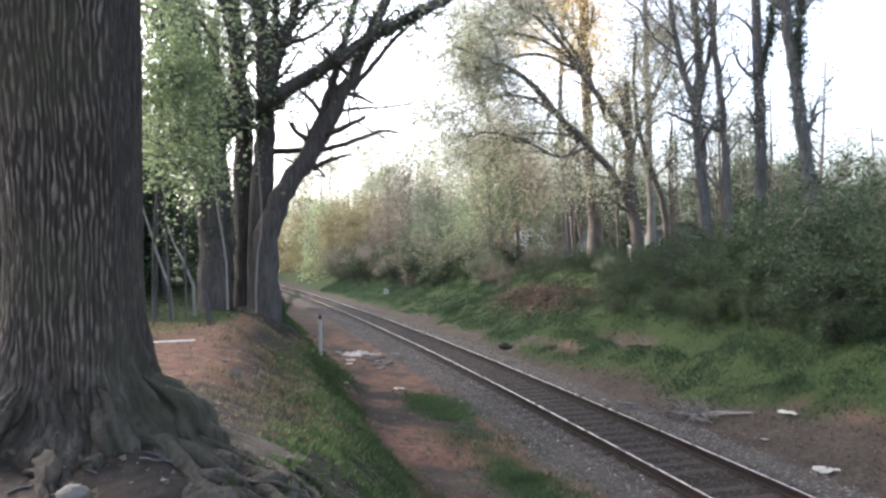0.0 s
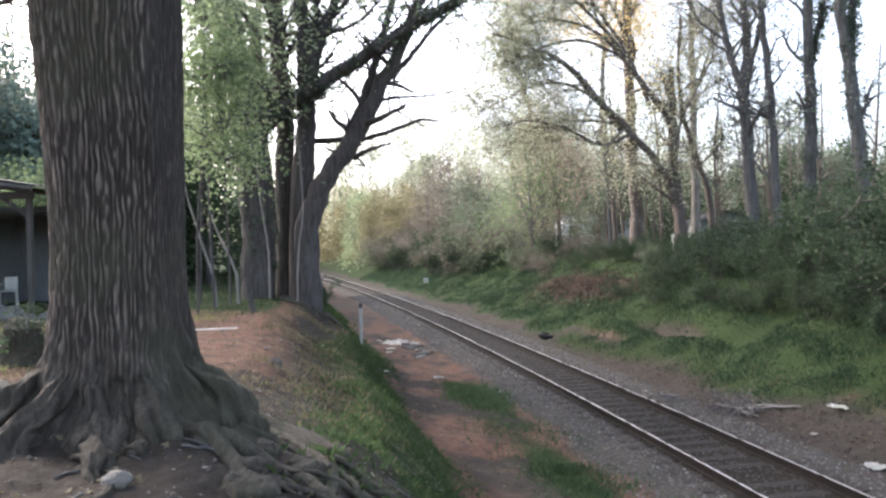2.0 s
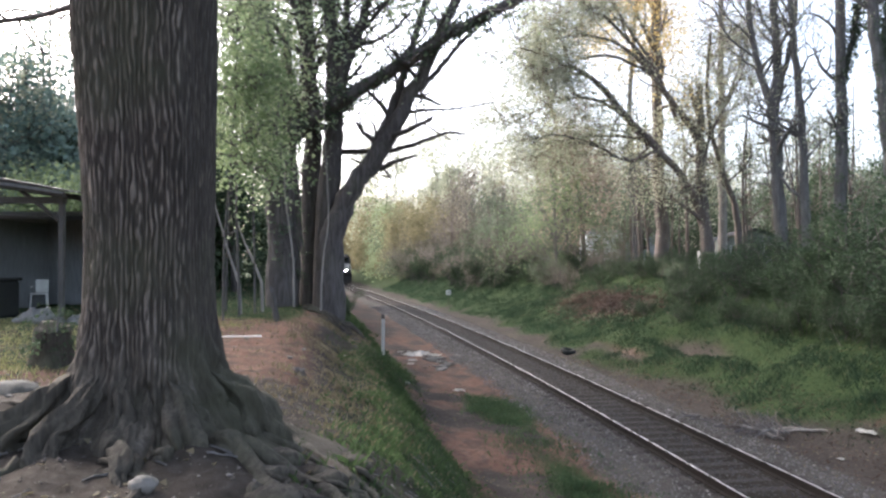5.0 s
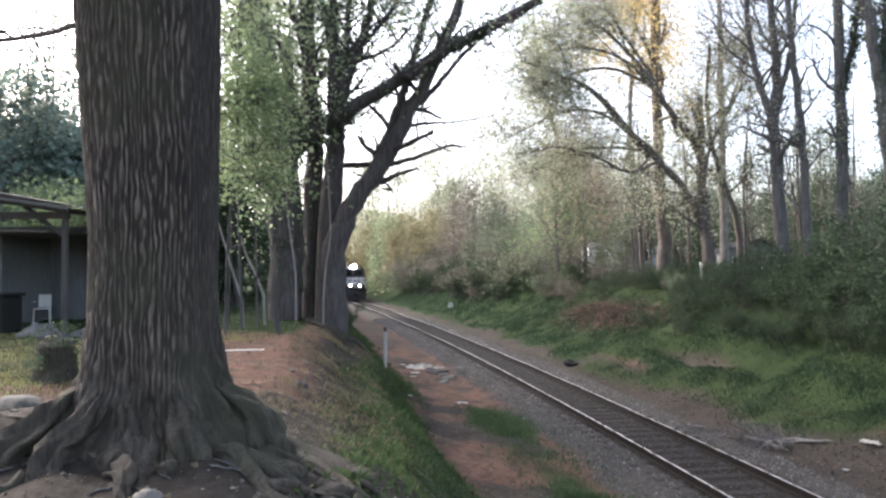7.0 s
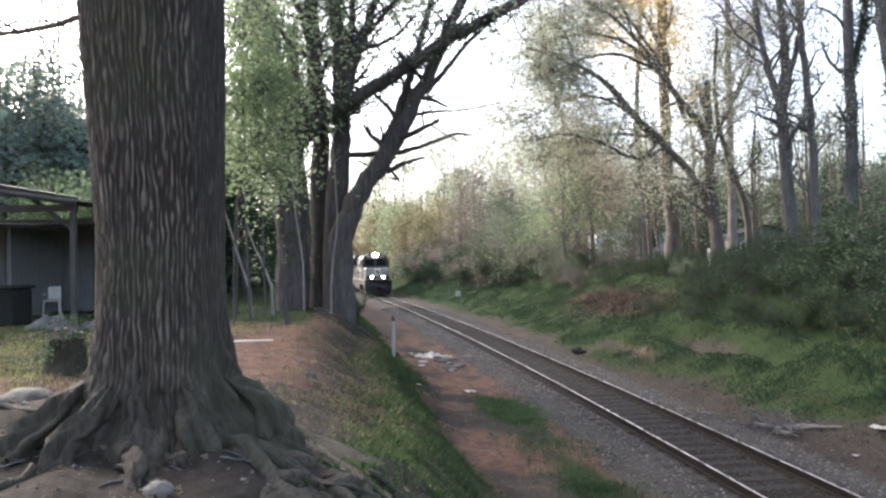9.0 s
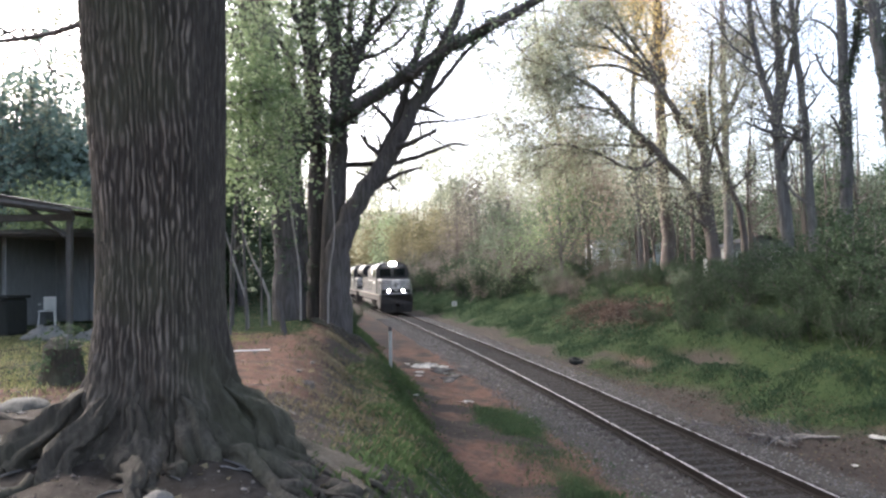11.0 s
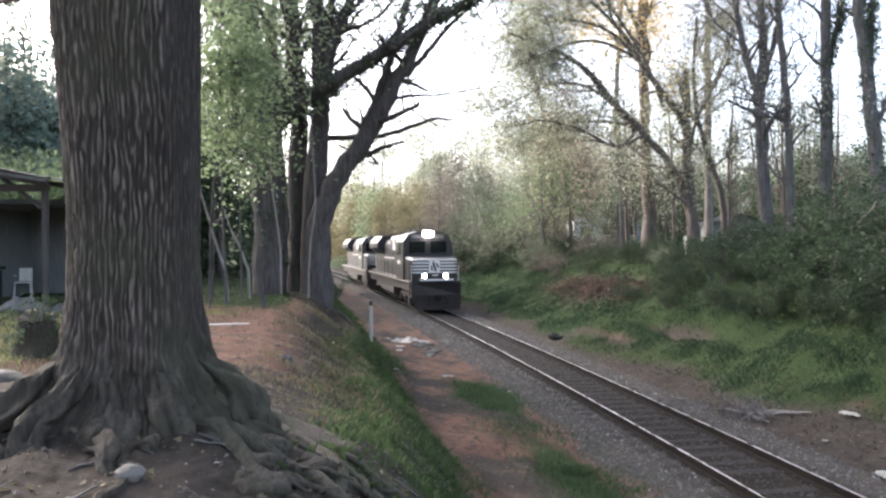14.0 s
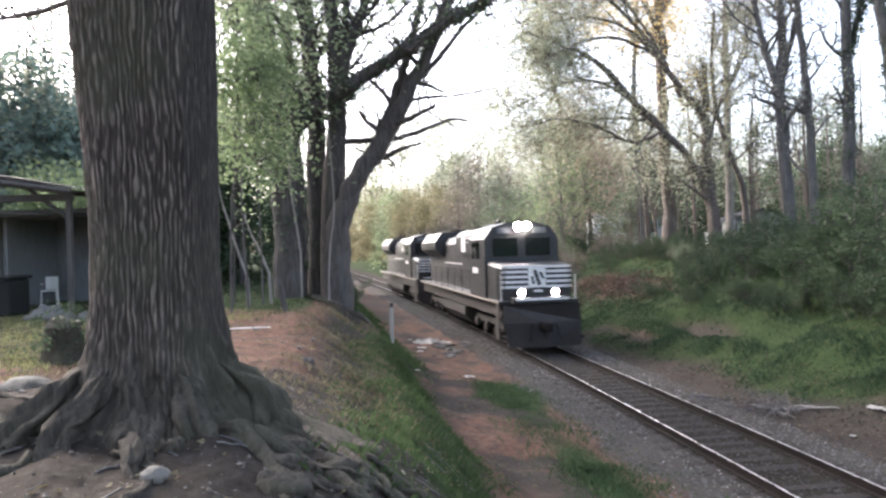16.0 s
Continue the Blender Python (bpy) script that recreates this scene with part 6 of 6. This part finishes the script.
# ---- houses above the far bank ----
def make_house():
    x, y = 25.0, 60.0
    z = z_at(x, y)
    h = empty("small_house", (x, y, z), "small dark grey house with a low gable roof", "house", turn=-8)
    part("wall", prism([(-2.4, -0.4), (2.4, -0.4), (2.4, 2.1), (0, 2.85), (-2.4, 2.1)], -2.5, 3.5), SIDING, h)
    for s in (-1, 1):
        bm = bmesh.new()
        q = [(0, -3.0, 3.0), (s * 2.8, -3.0, 2.12), (s * 2.8, 4.0, 2.12), (0, 4.0, 3.0)]
        bm.faces.new([bm.verts.new(p) for p in q])
        bmesh.ops.solidify(bm, geom=bm.faces[:], thickness=0.12)
        part("roof", bm, SHINGLE, h)
    for wx, w in ((-1.3, 0.9), (1.2, 0.8)):
        win = part("window", boxed(wx - w / 2, wx + w / 2, -2.54, -2.505, 0.8, 1.7), WHITE_PAINT, h)
        part("pane", boxed(wx - w / 2 + 0.06, wx + w / 2 - 0.06, -2.56, -2.545, 0.86, 1.64), GLASS_DARK, win)
    part("door", boxed(-0.35, 0.45, -2.54, -2.505, -0.1, 1.85), DARK_PAINT, h)
    x, y = 17.0, 70.0
    z = z_at(x, y)
    m = empty("mobile_home", (x, y, z), "long pale blue-white mobile home among the trees", "house", turn=4)
    part("wall", boxed(-3.6, 3.6, -1.6, 1.6, 0.5, 3.0, 0.04), PALE_SIDING, m)
    part("roof", prism([(-1.75, 3.0), (1.75, 3.0), (0, 3.45)], -3.75, 3.75), ROOF_TIN, m).rotation_euler = (0, 0, radians(90))
    part("skirt", boxed(-3.5, 3.5, -1.5, 1.5, -0.5, 0.5), SIDING, m)
    for wx in (-2.5, -0.4, 1.9):
        win = part("window", boxed(wx - 0.45, wx + 0.45, -1.64, -1.605, 1.5, 2.4), WHITE_PAINT, m)
        part("pane", boxed(wx - 0.39, wx + 0.39, -1.66, -1.645, 1.56, 2.34), GLASS_DARK, win)
    x, y = 16.0, 45.0
    z = z_at(x, y)
    d = empty("white_drum", (x, y, z), "white upright drum among the brush", "drum")
    part("drum_body", rodded((0, 0, -0.1), (0, 0, 1.1), 0.2, k=20), WHITE_PAINT, d)
    part("rim", rodded((0, 0, 1.1), (0, 0, 1.13), 0.215, k=20), WHITE_PAINT, d)


make_house()


# ---- the train ----
WHEEL_R = 0.53
TRUCKS = (-3.9, -16.4)
AXLES = (1.75, 0.0, -1.75)


def make_locomotive(first):
    """Nose forward along +y; y = 0 at the front plate, z = 0 at the rail tops. Returns the thing and its wheelsets."""
    L = empty("locomotive", (0, 0, 0), "black diesel locomotive with white nose stripes and lit headlights" if first
              else "second black diesel locomotive coupled behind the leader", "locomotive", "locomotives of the train")
    # underframe, walkway and front
    part("underframe", boxed(-1.35, 1.35, -20.2, -0.5, 1.15, 1.68, 0.03), GRIME, L)
    deck = part("walkway", boxed(-1.55, 1.55, -20.3, -0.35, 1.69, 1.80, 0.015), BLACK_PAINT, L)
    for s in (-1, 1):
        part("sill_stripe", boxed(s * 1.552 - 0.008, s * 1.552 + 0.008, -20.2, -0.45, 1.71, 1.78), DUSTY_STRIPE, deck, "pale sill stripe")
    part("anticlimber", boxed(-1.1, 1.1, -0.36, 0.05, 1.70, 1.93, 0.03), BLACK_PAINT, L)
    part("front_stripe", boxed(-1.02, 1.02, 0.052, 0.064, 1.83, 1.91), STRIPE, L, "white stripe along the front sill")
    plow = bmesh.new()
    pts = [(-1.5, -0.05, 1.66), (1.5, -0.05, 1.66), (1.5, 0.0, 1.0), (-1.5, 0.0, 1.0), (-1.35, 0.32, 0.14), (1.35, 0.32, 0.14), (0, 0.12, 1.0), (0, 0.55, 0.14)]
    v = [plow.verts.new(p) for p in pts]
    for q in ((0, 1, 2, 6, 3), (3, 6, 7, 4), (6, 2, 5, 7)):
        plow.faces.new([v[i] for i in q])
    bmesh.ops.solidify(plow, geom=plow.faces[:], thickness=0.06)
    part("pilot", plow, GRIME, L, "grimy dark pilot plate")
    part("coupler", boxed(-0.17, 0.17, 0.0, 0.75, 0.72, 1.02, 0.06), RUST, L)
    for s in (-1, 1):
        part("air_hose", rodded((s * 0.45, 0.15, 0.95), (s * 0.6, 0.35, 0.35), 0.03, k=8), RUBBER, L)
        for i in range(4):
            part("step", boxed(s * 1.12 if s > 0 else -1.55, 1.55 if s > 0 else -1.12, -0.75, -0.42, 0.42 + 0.33 * i, 0.46 + 0.33 * i), GRIME, L)
        part("step_side", boxed(s * 1.56 - 0.02, s * 1.56 + 0.02, -0.80, -0.36, 0.36, 1.68), GRIME, L)
    # nose: broad, with bevelled cheeks and a sloping top
    nose = bmesh.new()
    rings = []
    for y, w, z1 in ((-0.55, 1.26, 3.02), (-0.62, 1.36, 3.10), (-1.0, 1.47, 3.17), (-2.55, 1.47, 3.26)):
        rings.append([nose.verts.new(p) for p in ((-w, y, 1.80), (w, y, 1.80), (w, y, z1 - 0.12), (w - 0.14, y, z1), (-w + 0.14, y, z1), (-w, y, z1 - 0.12))])
    for a, b in zip(rings, rings[1:]):
        for i in range(6):
            nose.faces.new((a[i], a[(i + 1) % 6], b[(i + 1) % 6], b[i]))
    nose.faces.new(rings[0])
    nose.faces.new(rings[-1])
    nose = part("nose", nose, BLACK_PAINT, L)
    for z in (2.30, 2.49, 2.68, 2.87, 3.05):
        if z > 3.0:
            spans = ((-1.24, 1.24),)
        else:
            spans = ((-1.24, -0.36), (0.36, 1.24))
        for x0, x1 in spans:
            part("nose_stripe", boxed(x0, x1, -0.556, -0.540, z - 0.045, z + 0.045), STRIPE, nose, "white nose stripe")
        for s in (-1, 1):
            bm = bmesh.new()
            q = [(s * 1.262, -0.545, z - 0.045), (s * 1.372, -0.615, z - 0.045), (s * 1.372, -0.615, z + 0.045), (s * 1.262, -0.545, z + 0.045)]
            bm.faces.new([bm.verts.new(p) for p in q])
            bmesh.ops.solidify(bm, geom=bm.faces[:], thickness=0.008)
            part("nose_stripe", bm, STRIPE, nose)
    # a pale field with plain dark emblem shapes in the middle of the nose
    field = part("emblem_field", boxed(-0.345, 0.345, -0.556, -0.542, 2.27, 3.0, 0.004), STRIPE, nose, "pale field behind the emblem")
    for x0, x1, z0, z1, tilt in ((-0.07, 0.07, 2.34, 2.94, 18), (-0.24, -0.13, 2.58, 2.86, 30), (0.12, 0.22, 2.40, 2.70, 12)):
        e = part("emblem", boxed((x0 - x1) / 2, (x1 - x0) / 2, -0.004, 0.004, (z0 - z1) / 2, (z1 - z0) / 2), BLACK_PAINT, field, "plain dark emblem shape")
        e.matrix_basis = pose((x0 + x1) / 2, -0.536, (z0 + z1) / 2, 0, tilt, 0)
    part("nose_door", boxed(0.42, 1.05, -0.552, -0.546, 1.82, 2.24), GRIME, nose)
    # lamps
    for s in (-1, 1):
        h = part("ditch_light", disc2(s * 0.66, -0.60, -0.40, 2.10, 0.15), GRIME, L, "round ditch light housing")
        part("lens", disc2(s * 0.66, -0.398, -0.385, 2.10, 0.115), LAMP_DITCH if first else GLASS_DARK, h, "glowing white lens")
    part("nose_plate", boxed(-0.22, 0.14, -0.556, -0.530, 2.10, 2.17), STRIPE, L, "small white plate")
    # cab
    cab = prism([(-1.55, 1.80), (1.55, 1.80), (1.55, 4.15), (1.22, 4.62), (0.6, 4.80), (-0.6, 4.80), (-1.22, 4.62), (-1.55, 4.15)], -5.3, -2.5)
    cab = part("cab", cab, BLACK_PAINT, L)
    for s in (-1, 1):
        part("windshield", boxed(s * 0.68 - 0.52, s * 0.68 + 0.52, -2.505, -2.475, 3.45, 4.18, 0.01), GLASS_DARK, cab, "dark windshield")
        part("number_board", boxed(s * 0.72 - 0.3, s * 0.72 + 0.3, -2.505, -2.455, 4.36, 4.60, 0.01), BOARD_GREY, cab, "dull number board with plain bars")
        part("side_window", boxed(s * 1.551 - 0.012, s * 1.551 + 0.012, -4.9, -4.2, 3.35, 4.0), GLASS_DARK, cab)
        part("side_window", boxed(s * 1.551 - 0.012, s * 1.551 + 0.012, -4.1, -3.4, 3.35, 4.0), GLASS_DARK, cab)
        part("cab_mark", boxed(s * 1.551 - 0.01, s * 1.551 + 0.01, -4.7, -3.7, 2.75, 2.98), STRIPE, cab, "plain white bar")
        part("mirror", boxed(s * 1.75 - 0.03, s * 1.75 + 0.03, -3.35, -3.2, 3.4, 3.8, 0.01), GRIME, cab)
        part("sunshade", boxed(s * 1.62 - 0.09, s * 1.62 + 0.09, -4.95, -3.35, 4.05, 4.09), BLACK_PAINT, cab)
    hl = part("headlight", boxed(-0.36, 0.36, -2.5, -2.36, 4.50, 4.80, 0.05), GRIME, cab, "twin headlight housing")
    for s in (-1, 1):
        # added shelf that blocks the lens's light from the nose top
        part("light_shield", boxed(s * 0.17 - 0.18, s * 0.17 + 0.18, -2.36, -2.12, 4.455, 4.485), GRIME, hl, "added dark shelf keeping lens light off the nose")
        part("lens", disc2(s * 0.17, -2.36, -2.345, 4.65, 0.16), LAMP_HEAD if first else GLASS_DARK, hl, "glowing headlight lens")
    part("horn", disc2(0.5, -4.6, -4.0, 4.9, 0.07), GRIME, cab)
    part("beacon", rodded((-0.4, -4.4, 4.78), (-0.4, -4.4, 4.96), 0.09, k=14), GRIME, cab)
    # hood
    hood = part("hood", prism([(-0.95, 1.80), (0.95, 1.80), (0.95, 4.02), (0.72, 4.36), (-0.72, 4.36), (-0.95, 4.02)], -19.7, -5.28), BLACK_PAINT, L)
    part("inverter_cabinet", boxed(-1.5, -0.93, -8.6, -5.35, 1.82, 3.5, 0.04), BLACK_PAINT, L)
    part("dynamic_brake_housing", prism([(-1.3, 3.55), (1.3, 3.55), (1.3, 4.35), (1.0, 4.62), (-1.0, 4.62), (-1.3, 4.35)], -9.6, -6.1), BLACK_PAINT, L)
    rad = part("radiator_housing", prism([(-0.96, 3.3), (0.96, 3.3), (1.5, 3.75), (1.5, 4.15), (1.1, 4.68), (-1.1, 4.68), (-1.5, 4.15), (-1.5, 3.75)], -19.6, -14.6), BLACK_PAINT, L)
    for s in (-1, 1):
        for i in range(9):
            part("radiator_slat", boxed(s * 1.505 - 0.012, s * 1.505 + 0.012, -19.3, -14.9, 3.78 + 0.04 * i, 3.80 + 0.04 * i), GRIME, rad)
        for i in range(10):
            y = -9.9 - i * 0.47
            part("hood_door", boxed(s * 0.957 - 0.008, s * 0.957 + 0.008, y - 0.42, y, 1.95, 3.7, 0.003), BLACK_PAINT, hood)
        part("hood_stripe", boxed(s * 0.968 - 0.006, s * 0.968 + 0.006, -14.5, -9.7, 2.98, 3.05), STRIPE, hood, "thin white hood line")
        # plain shapes where the large letters stand
        for j, (y0, y1) in enumerate(((-6.75, -6.45), (-7.25, -6.85))):
            part("letter_shape", boxed(s * 1.312 - 0.008, s * 1.312 + 0.008, y0 - 0.9, y1 - 0.9, 3.62, 4.32), STRIPE, hood, "plain white block")
        for k in range(2):
            part("letter_bar", boxed(s * 1.312 - 0.008, s * 1.312 + 0.008, -7.2, -6.2, 4.22 - 0.18 * k, 4.29 - 0.18 * k), STRIPE, hood, "plain white bar")
        part("letter_bar", boxed(s * 1.515 - 0.008, s * 1.515 + 0.008, -7.7, -7.1, 2.7, 3.0) if s < 0 else boxed(0.96, 0.975, -7.7, -7.1, 2.7, 3.0), STRIPE, hood)
    part("exhaust_stack", boxed(-0.35, 0.35, -11.8, -11.0, 4.34, 4.72, 0.03), GRIME, hood)
    for y in (-10.3, -12.9):
        part("roof_hatch", boxed(-0.6, 0.6, y - 0.5, y + 0.5, 4.36, 4.44, 0.03), BLACK_PAINT, hood)
    for y in (-7.0, -8.5, -15.6, -17.0, -18.4):
        z = 4.62 if y > -10 else 4.68
        f = part("roof_fan", rodded((0, y, z), (0, y, z + 0.16), 0.58, k=24), GRIME, hood)
        part("fan_cap", rodded((0, y, z + 0.16), (0, y, z + 0.2), 0.2, k=12), GRIME, f)
    # handrails
    for s in (-1, 1):
        r = bmesh.new()
        rod(r, (s * 1.5, -19.9, 2.82), (s * 1.5, -5.4, 2.82), 0.018, k=6)
        rail = part("handrail", r, GRIME, L)
        for i in range(9):
            part("stanchion", rodded((s * 1.5, -19.9 + i * 1.8, 1.8), (s * 1.5, -19.9 + i * 1.8, 2.82), 0.018, k=6), GRIME, rail)
        f = part("handrail", rodded((s * 1.45, -0.42, 1.8), (s * 1.45, -0.42, 2.75), 0.02, k=6), STRIPE, L, "white grab rail")
        part("stanchion", rodded((s * 1.45, -0.42, 2.75), (s * 1.45, -2.4, 2.9), 0.018, k=6), GRIME, f)
    # tank, trucks and wheels
    part("fuel_tank", prism([(-1.4, 1.1), (1.4, 1.1), (1.4, 0.7), (1.05, 0.32), (-1.05, 0.32), (-1.4, 0.7)], -13.0, -7.3), GRIME, L)
    part("tank_stripe", boxed(-1.412, -1.402, -11.6, -8.0, 0.86, 0.92), STRIPE, L, "pale line on the tank")
    part("air_reservoir", disc3(-1.25, -13.0, -7.6, 1.28, 0.16), GRIME, L)
    wheelsets = []
    for ty in TRUCKS:
        truck = part("truck_frame", boxed(-1.0, 1.0, ty - 2.3, ty + 2.3, 0.78, 1.02, 0.03), GRIME, L)
        for s in (-1, 1):
            side = prism([(ty - 2.45, 0.62), (ty - 2.1, 0.95), (ty + 2.1, 0.95), (ty + 2.45, 0.62), (ty + 2.2, 0.5), (ty + 0.9, 0.68), (ty - 0.9, 0.68), (ty - 2.2, 0.5)], 0, 0.14)
            for vert in side.verts:
                x, y, z = vert.co
                vert.co = (s * 1.02 + (y - 0.07), x, z)
            sf = part("side_frame", side, GRIME, truck)
            for a in AXLES:
                part("journal_box", boxed(s * 1.16 - 0.08, s * 1.16 + 0.08, ty + a - 0.17, ty + a + 0.17, 0.38, 0.74, 0.03), GRIME, truck)
        for a in AXLES:
            bm = bmesh.new()
            rod(bm, (-1.0, 0, 0), (1.0, 0, 0), 0.09, k=12)
            for s in (-1, 1):
                rod(bm, (s * 0.69, 0, 0), (s * 0.82, 0, 0), WHEEL_R, k=32)
                rod(bm, (s * 0.66, 0, 0), (s * 0.69, 0, 0), WHEEL_R + 0.03, k=32)
                for i in range(5):
                    c, d = math.cos(i * 1.2566) * 0.28, math.sin(i * 1.2566) * 0.28
                    rod(bm, (s * 0.82, c, d), (s * 0.828, c, d), 0.06, k=8)
            w = part("wheelset", bm, RUST, L, "steel wheels on their axle")
            w.location = (0, ty + a, WHEEL_R)
            wheelsets.append((w, ty + a))
    if not first:
        lamp = part("step_light", disc2(-1.42, -0.40, -0.36, 1.95, 0.10), GRIME, L)
        part("lens", disc2(-1.42, -0.358, -0.345, 1.95, 0.085), LAMP_SMALL, lamp, "small glowing lamp")
    return L, wheelsets


def disc2(x, y0, y1, z, r):
    return rodded((x, y0, z), (x, y1, z), r, k=20)


def disc3(x, y0, y1, z, r):
    return rodded((x, y0, z), (x, y1, z), r, k=16)


LEADER, LEADER_WHEELS = make_locomotive(True)
SECOND, SECOND_WHEELS = make_locomotive(False)
START, SPEED, SLOWING = 157.9, 8.17, 0.0


def train_pose(front):
    """A locomotive whose front plate is front metres along the track, set on its two trucks."""
    ax, ay = on_track(front - TRUCKS[0])
    bx, by = on_track(front - TRUCKS[1])
    turn = math.atan2(ay - by, ax - bx)
    hx, hy = math.cos(turn), math.sin(turn)
    return pose(ax - TRUCKS[0] * hx, ay - TRUCKS[0] * hy, 0.0, 0, 0, math.degrees(turn) - 90)


def gone(t):
    """Metres run since the start, as the train slowly brakes."""
    return SPEED * t - SLOWING * t * t


def motions():
    """The train comes on and slows a little; its wheels roll."""
    for thing, wheels, behind in ((LEADER, LEADER_WHEELS, 0.0), (SECOND, SECOND_WHEELS, 21.6)):
        walk(thing, [(t, train_pose(START + behind - gone(t))) for t in np.arange(0, 16.01, 0.5)])
        for w, y in wheels:
            walk(w, [(t, pose(0, y, WHEEL_R, -math.degrees(gone(t) / WHEEL_R), 0, 0)) for t in np.arange(0, 16.01, 2 / 30)])


motions()
